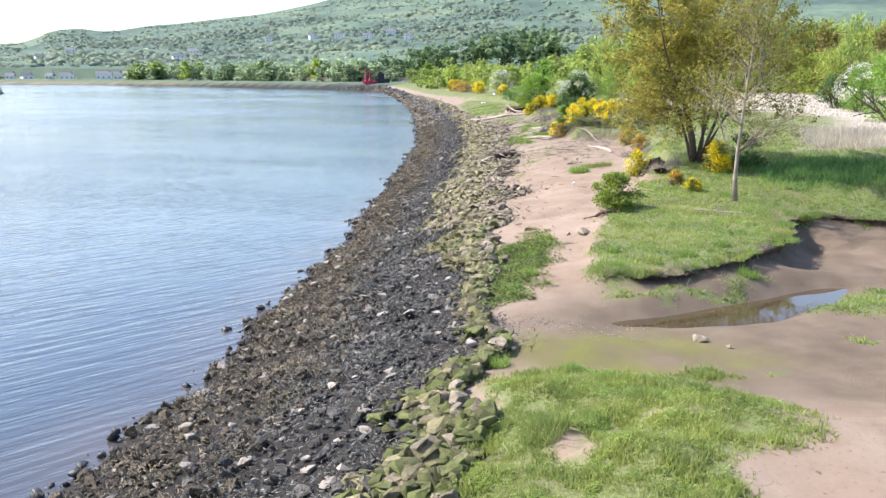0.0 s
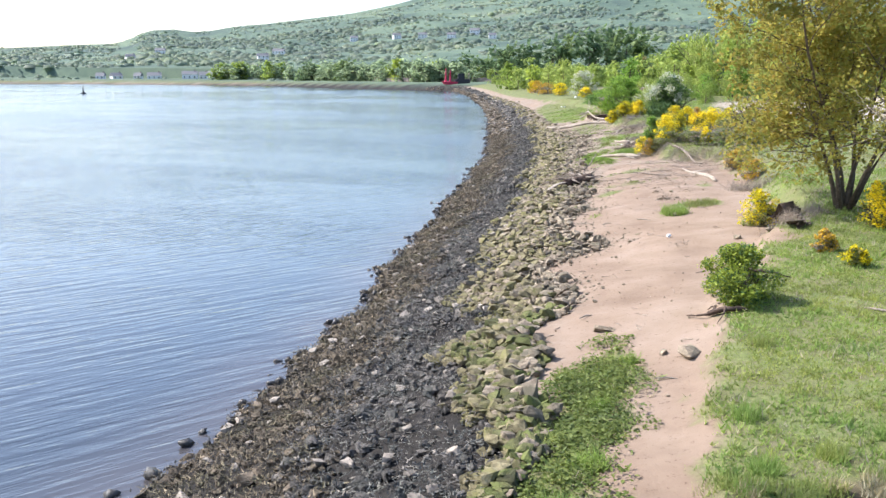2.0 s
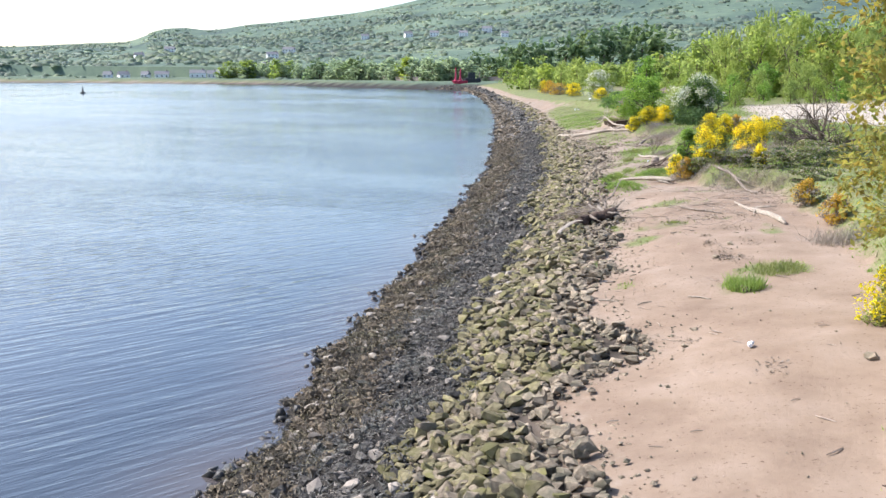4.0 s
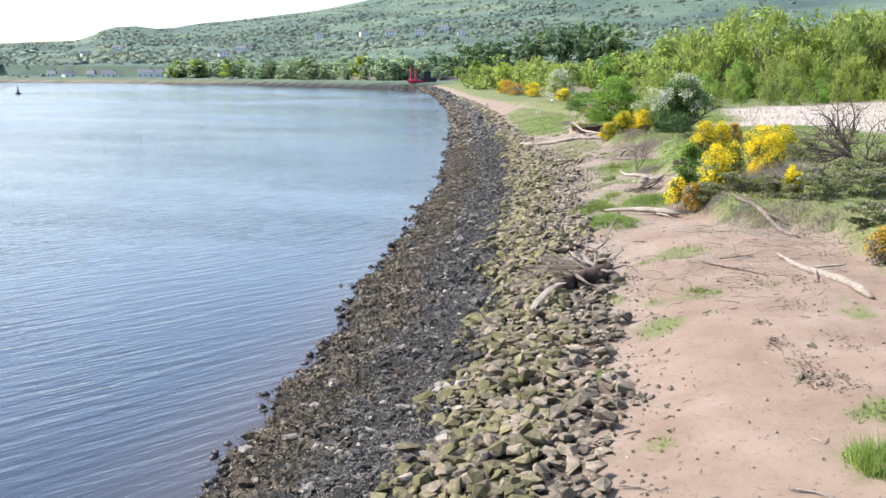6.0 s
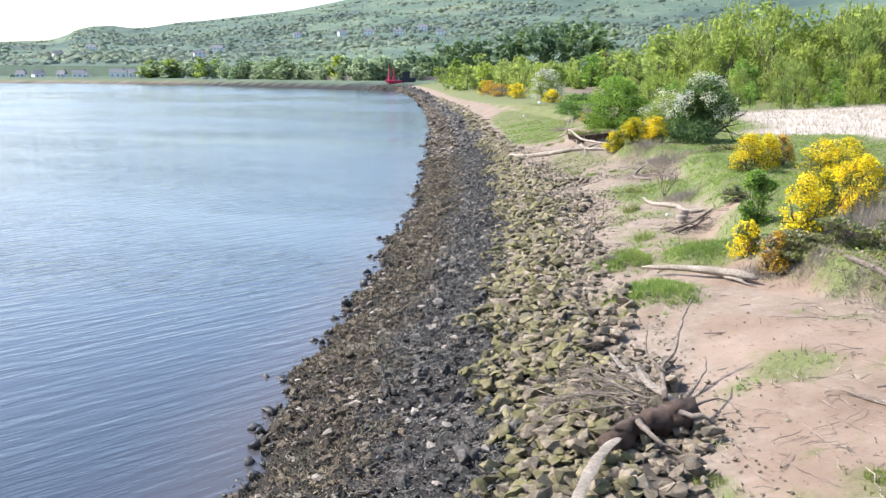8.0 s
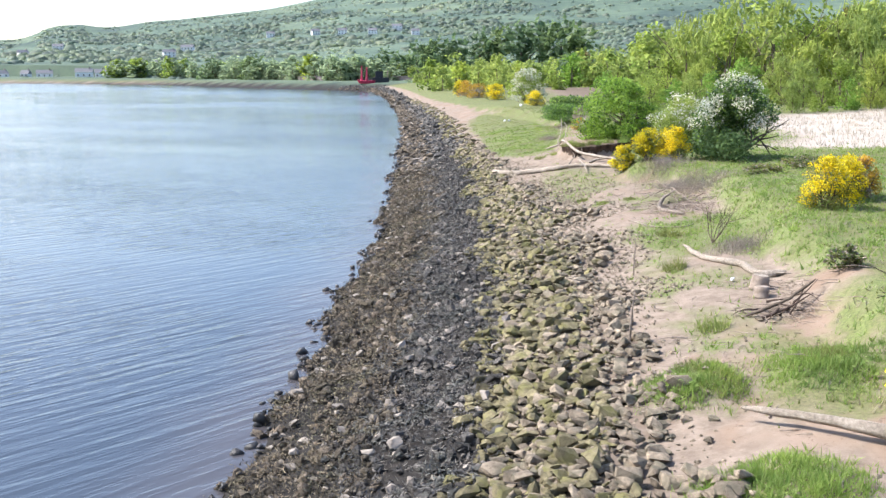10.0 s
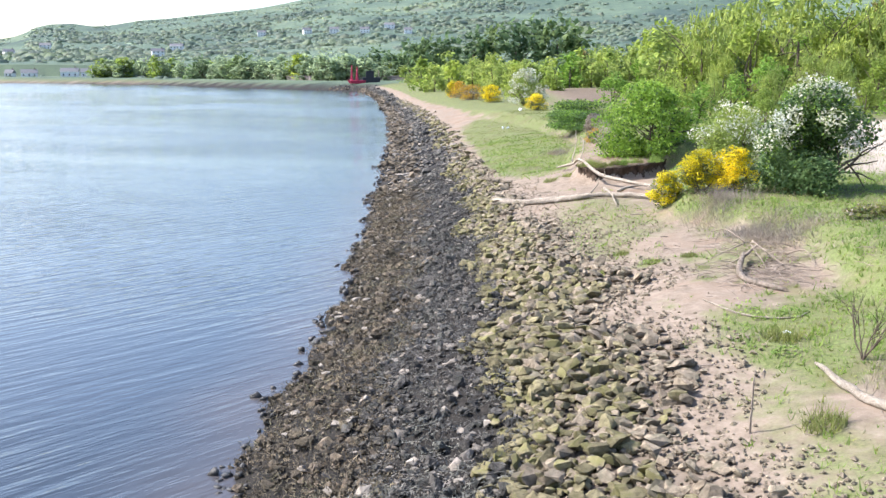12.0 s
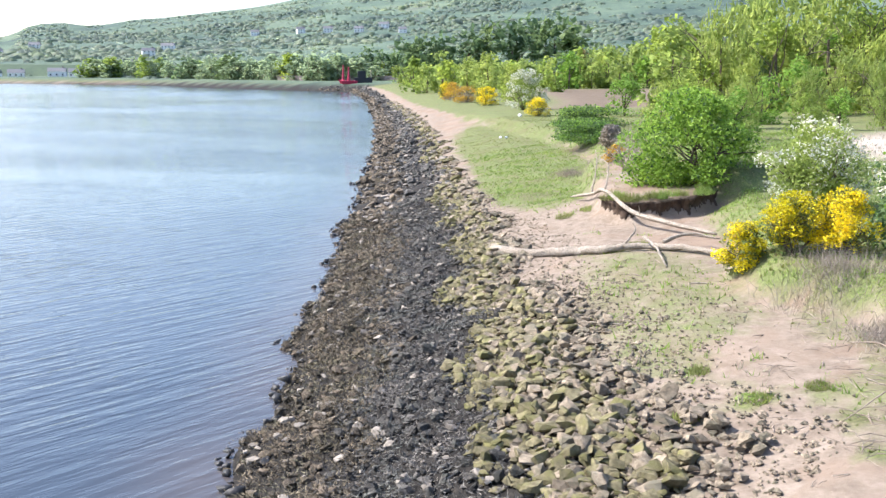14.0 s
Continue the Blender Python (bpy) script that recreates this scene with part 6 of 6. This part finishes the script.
# ---------------------------------------------------------------- single rocks and litter on the sand
def rock(x, y, s, label, seed, mat=None, flat=0.8):
    r = np.random.default_rng(seed)
    v, f = stone_template(r, 14)
    ob = new("rock", mesh_of("rock", v * (s * 1.2, s, s * flat), f, mat or ROCK_PALE_OWN))
    ob.matrix_world = pose(x, y, ground_at(x, y) + s * 0.1, 0, 0, r.uniform(0, 360))
    return tagged(ob, label, "rock", "single rocks")


for i, (x, y, s) in enumerate([(3.5, 36.6, 0.6), (5.05, 33.5, 0.7), (4.6, 33.8, 0.3), (4.3, 62.0, 0.65), (2.75, 64.3, 0.5), (5.75, 88.4, 0.45), (7.9, 54.0, 0.5), (6.22, 22.0, 0.45), (6.8, 21.4, 0.25), (6.7, 38.6, 0.6), (7.8, 58.4, 0.35), (5.9, 50.6, 0.25), (8.6, 60.2, 0.3), (8.9, 46.5, 0.4), (9.8, 45.8, 0.35), (8.75, 88.45, 0.28), (9.15, 88.3, 0.34), (9.45, 88.5, 0.3), (9.0, 88.1, 0.22), (9.75, 88.2, 0.26), (5.35, 83.4, 0.36), (5.6, 82.9, 0.4), (6.1, 82.8, 0.3)]):
    rock(x, y, s, "grey-brown rock lying on the sand", 300 + i)


def litter(x, y, s, seed):
    r = np.random.default_rng(seed)
    v, f = tube([(-s / 2, 0, 0.04), (-s / 4, 0.02, 0.06), (s / 4, -0.01, 0.05), (s / 2, 0, 0.03)], [s * 0.18, s * 0.22, s * 0.2, s * 0.08], 7)
    ob = new("litter", mesh_of("litter", v, f, LITTER))
    ob.matrix_world = pose(x, y, ground_at(x, y) + 0.02, 0, 0, r.uniform(0, 360))
    tagged(ob, "crumpled piece of white plastic litter on the sand", "litter", "litter")


for i, (x, y, s) in enumerate([(6.75, 48.0, 0.28), (9.3, 92.6, 0.22), (7.4, 181, 0.6), (7.9, 180, 0.5), (10.6, 198, 0.8), (9.4, 100.4, 0.25)]):
    litter(x, y, s, 400 + i)


# ---------------------------------------------------------------- twigs, pebbles and wrack strewn over the sand
def strewn(name, label, n, mat, size, seed, stick):
    r = np.random.default_rng(seed)
    y = 31 + 136 * r.random(n)
    x = shoreline(y) + rock_top(y) + np.abs(r.normal(0, 3.2, n)) - 0.3
    ok = (grass_amount(x, y) < 0.75) & ((wave(x, y, 4, 12) > r.uniform(-1, 0.6, n)) | (y < 60)) & (r.random(n) < np.clip((y - 20) / 60, 0.35, 1))
    x, y = x[ok], y[ok]
    k = len(x)
    p = np.stack([x, y, height(x, y) + 0.02], -1)
    if stick:
        tpl = tube([(-0.5, 0, 0), (0, 0.06, 0.03), (0.5, 0, 0)], [0.03, 0.035, 0.02], 4)
        s = size * np.exp(r.normal(0, 0.5, k))
    else:
        tpl = PEBBLES[3]
        s = np.clip(size * np.exp(r.normal(0, 0.45, k)), 0.03, 0.5)
    v, f = scattered(tpl, p, turns(r, k, 0.15), s)
    tagged(new(name, mesh_of(name, v, f, mat)), label, "flotsam", kind="stuff")


strewn("pebbles", "scattered brown pebbles and stones on the sand", 2400, ROCK_PALE, 0.065, 31, False)
strewn("dark_clods", "dark clods and wet pebbles on the sand", 170, WOOD_DARK, 0.055, 32, False)
strewn("twigs", "grey twigs and driftwood bits on the sand", 800, WOOD_BROWN, 0.2, 33, True)
strewn("pale_twigs", "bleached twigs strewn on the sand", 360, WOOD_PALE, 0.24, 34, True)


def shells():
    """Bleached shell and stone chips left along the creek's wet edge."""
    r = np.random.default_rng(36)
    k = 420
    t = r.uniform(0, 3, k)
    x = np.interp(t, range(4), [1.4, 2.5, 3.8, 5.0]) + r.normal(0, 0.35, k)
    y = np.interp(t, range(4), [23.9, 22.9, 22.6, 22.6]) + r.normal(0, 0.45, k)
    p = np.stack([x, y, height(x, y) + 0.012], -1)
    v, f = scattered(PEBBLES[2], p, turns(r, k, 0.3), r.uniform(0.02, 0.075, k))
    tagged(new("shell_chips", mesh_of("shell_chips", v, f, ROCK_LIGHT)), "pale shell and stone chips on the wet mud", "shells", kind="stuff")


shells()


def wrack(spots):
    """Brown dead leaves and bits of weed washed together in clumps (x, y, width, number)."""
    r = np.random.default_rng(37)
    p = np.concatenate([np.stack([r.normal(x, w * 0.4, n), r.normal(y, w * 0.7, n), np.zeros(n)], -1) for x, y, w, n in spots])
    n = len(p)
    p[:, 2] = height(p[:, 0], p[:, 1]) + 0.05 * r.random(n) + 0.01
    v, f = scattered(LEAF, p, turns(r, n, 0.8), r.uniform(0.03, 0.13, n))
    tagged(new("wrack", mesh_of("wrack", v, f, WRACK)), "brown clumps of dead weed and leaves on the sand", "wrack", kind="stuff")


wrack([(8.1, 58.2, 0.6, 150), (8.5, 58.0, 0.5, 90), (8.2, 59.3, 0.5, 70), (8.0, 60.7, 0.35, 80), (8.2, 62.6, 0.3, 50), (9.3, 60.3, 0.7, 70), (9.6, 63.9, 0.8, 90), (9.2, 67.5, 1.0, 120), (10.4, 66.5, 0.9, 110), (9.9, 89.2, 0.6, 110),
       (10.4, 91.0, 0.7, 90), (11.4, 108.2, 1.0, 260), (12.0, 110.5, 1.0, 140), (7.6, 113.5, 0.9, 70), (9.0, 117.0, 1.1, 90), (3.8, 70.2, 0.8, 120), (5.6, 49.8, 0.4, 40), (6.9, 46.6, 0.4, 35), (10.2, 46.4, 0.6, 80), (11.0, 74.6, 1.0, 100), (7.3, 85.0, 0.6, 60), (11.6, 77.6, 1.1, 160), (12.6, 75.0, 1.2, 160), (13.4, 72.0, 1.3, 140), (10.6, 79.6, 0.7, 90), (12.4, 70.0, 1.0, 100)])


def twig_litter():
    """Drifts of broken sticks left by the tide."""
    r = np.random.default_rng(35)
    p, s = [], []
    for x, y, w, n in [(10.8, 106.4, 0.9, 330), (11.8, 109.4, 1.3, 260), (9.8, 69.0, 1.5, 170), (8.2, 67.5, 1.5, 110), (11.2, 71.5, 1.0, 90), (3.8, 71.8, 0.55, 300), (9.6, 88.8, 0.5, 150), (12.2, 112.5, 1.5, 80), (10.4, 91.0, 0.9, 50), (9.0, 121.5, 1.4, 50), (7.0, 87.0, 1.2, 50), (11.0, 75.0, 1.2, 60), (12.6, 74.0, 1.3, 90), (11.6, 78.0, 0.9, 60)]:
        q = np.stack([r.normal(x, w, n), r.normal(y, w * 1.3, n), np.zeros(n)], -1)
        q[:, 2] = height(q[:, 0], q[:, 1]) + r.uniform(0.02, 0.12, n) + (r.uniform(0.15, 0.5, n) if x < 4 else 0)
        p.append(q)
        s.append(r.uniform(0.2, 0.8, n))
    tpl = tube([(-0.5, 0, 0), (-0.15, 0.09, 0.03), (0.2, 0.02, 0.01), (0.5, 0.1, 0)], [0.010, 0.014, 0.011, 0.005], 4)
    p, s = np.concatenate(p), np.concatenate(s)
    v, f = scattered(tpl, p, turns(r, len(p), 0.2), s)
    tagged(new("stick_litter", mesh_of("stick_litter", v, f, WOOD_BROWN)), "drifts of grey-brown broken sticks on the sand", "flotsam", kind="stuff")


twig_litter()


# ---------------------------------------------------------------- far things
def box(x0, x1, y0, y1, z0, z1):
    v = [(x, y, z) for x in (x0, x1) for y in (y0, y1) for z in (z0, z1)]
    return np.array(v, float), np.array([(0, 1, 3), (0, 3, 2), (4, 6, 7), (4, 7, 5), (0, 4, 5), (0, 5, 1), (2, 3, 7), (2, 7, 6), (0, 2, 6), (0, 6, 4), (1, 5, 7), (1, 7, 3)])


def house(x, y, w, d, h, seed, label="white rendered house with grey slate roof near the far shore"):
    r = np.random.default_rng(seed)
    turn = math.degrees(math.atan2(-x, y)) + r.uniform(-25, 25)
    ob = thing("house", pose(x, y, ground_at(x, y) - 0.4, 0, 0, turn), label, "house", "houses on the far shore")
    part("wall", mesh_of("wall", *box(-w / 2, w / 2, -d / 2, d / 2, 0, h), WHITE), ob)
    e, t = 0.4, d * 0.36
    rv = [(-w / 2 - e, -d / 2 - e, h - 0.1), (w / 2 + e, -d / 2 - e, h - 0.1), (w / 2 + e, d / 2 + e, h - 0.1), (-w / 2 - e, d / 2 + e, h - 0.1), (-w / 2 - e, 0, h + t), (w / 2 + e, 0, h + t)]
    roof = part("roof", mesh_of("roof", rv, [(0, 1, 5), (0, 5, 4), (2, 3, 4), (2, 4, 5), (0, 4, 3), (1, 2, 5), (0, 3, 2), (0, 2, 1)], SLATE), ob)
    part("chimney", mesh_of("chimney", *box(w * 0.3, w * 0.3 + 0.9, -0.45, 0.45, h + t - 0.5, h + t + 1.1), STONE_WALL), roof)
    n = max(2, int(w / 3.5))
    for k in range(n):
        cx = -w / 2 + (k + 0.5) * w / n
        for z in ((1.2, 3.9) if h > 4.5 else (1.2,)):
            pane = part("window", mesh_of("window", *box(cx - 0.55, cx + 0.55, -d / 2 - 0.05, -d / 2 + 0.1, z, z + 1.3), GLASS_DARK), ob)
            part("sill", mesh_of("sill", *box(cx - 0.7, cx + 0.7, -d / 2 - 0.16, -d / 2 + 0.05, z - 0.14, z - 0.01), STONE_WALL), pane)


for i, (px, r, w, h) in enumerate([(-753, 905, 7, 3), (-725, 915, 9, 3.2), (-684, 890, 6, 3), (-655, 905, 12, 3.4), (-590, 880, 13, 4.2), (-566, 890, 7, 4), (-552, 905, 6, 4.4), (-530, 880, 9, 3.2), (-470, 900, 6, 3), (-460, 1080, 12, 5.5), (-432, 1180, 14, 6), (-180, 1350, 12, 6), (-130, 1300, 11, 5), (-90, 1340, 13, 6), (-60, 1280, 10, 5), (-645, 1250, 12, 5), (-700, 1150, 10, 5), (-300, 1500, 12, 6), (-225, 1420, 11, 6)]):
    b = math.atan2(px, 1654)
    house(r * math.sin(b), r * math.cos(b), w, 8, h, 700 + i, "white rendered house with grey slate roof near the far shore" if r < 1000 else "white rendered house with slate roof on the far hillside")

# sea wall round the far landing
for i, (a, b) in enumerate([((-150, 690), (-104, 628)), ((-104, 628), (-70, 578)), ((-70, 578), (-30, 562)), ((-30, 562), (0, 548))]):
    a, b = Vector(a), Vector(b)
    c, ln = (a + b) / 2, (b - a).length
    ang = math.degrees(math.atan2(b.y - a.y, b.x - a.x))
    w = new("wall_sea", mesh_of("wall_sea", *joined([box(-ln / 2, ln / 2, -0.4, 0.4, 0, 2.4), box(-ln / 2, ln / 2, -0.6, 0.6, 2.4, 2.65)]), STONE_WALL))
    w.matrix_world = pose(c.x, c.y, min(ground_at(*a), ground_at(*b)) - 0.3, 0, 0, ang)
    tagged(w, "low stone sea wall along the far landing", "wall", kind="structure")

ship = thing("red_vessel", pose(-39.5, 516, ground_at(-39.5, 516) - 0.15, 0, 0, 12), "bright red small vessel with two tall masts lying at the landing", "boat")
hull = [(-4, 0, 0.3), (-3, -1.4, 0), (3, -1.4, 0), (3.6, 0, 0), (3, 1.4, 0), (-3, 1.4, 0), (-4.8, 0, 1.8), (-3.6, -1.8, 1.5), (3.6, -1.8, 1.4), (4, 0, 1.4), (3.6, 1.8, 1.4), (-3.6, 1.8, 1.5)]
hf = [(i, (i + 1) % 6, (i + 1) % 6 + 6, i + 6) for i in range(6)]
part("hull", mesh_of("hull", hull, hf + [(6, 7, 8, 9), (6, 9, 10, 11)], RED), ship)
for mx, tall in ((-2.6, 8.4), (-0.2, 7.6)):
    part("mast", mesh_of("mast", *tube([(mx, 0, 1.4), (mx, 0, 3.2), (mx + 0.1, 0, tall)], [0.75, 0.5, 0.25], 8), RED), ship)
barge = thing("black_barge", pose(-33.5, 519, ground_at(-33.5, 519) - 0.2, 0, 0, 8), "black barge with a deckhouse beside the red vessel", "boat")
part("hull", mesh_of("hull", *joined([box(-4, 4, -2, 2, 0, 2.4)]), BLACK), barge)
part("deckhouse", mesh_of("deckhouse", *box(-2.4, 1.2, -1.4, 1.4, 2.4, 5.4), BLACK), barge)
post = thing("marker_post", pose(-30, 520, max(0, ground_at(-30, 520)) - 0.3), "pale marker post standing at the water's edge", "post")
part("shaft", mesh_of("shaft", *tube([(0, 0, 0), (0, 0, 5.2)], [0.28, 0.22], 8), WOOD_PALE), post)
part("cap", mesh_of("cap", *tube([(0, 0, 5.2), (0, 0, 5.6)], [0.45, 0.2], 8), WOOD_PALE), post)

buoy = thing("buoy", pose(-196, 420, -0.2), "dark channel buoy with a slim tower floating on the water", "buoy")
part("float", mesh_of("float", *tube([(0, 0, -0.3), (0, 0, 0.2), (0, 0, 0.7), (0, 0, 0.8)], [1.0, 1.25, 1.2, 0.9], 12), BLACK), buoy)
buoy_tower = part("tower", mesh_of("tower", *tube([(0, 0, 0.8), (0, 0, 2.4)], [0.5, 0.22], 8), BLACK), buoy)
part("topmark", mesh_of("topmark", *tube([(0, 0, 2.4), (0, 0, 2.6), (0, 0, 3.3)], [0.1, 0.4, 0.05], 8), BLACK), buoy_tower)
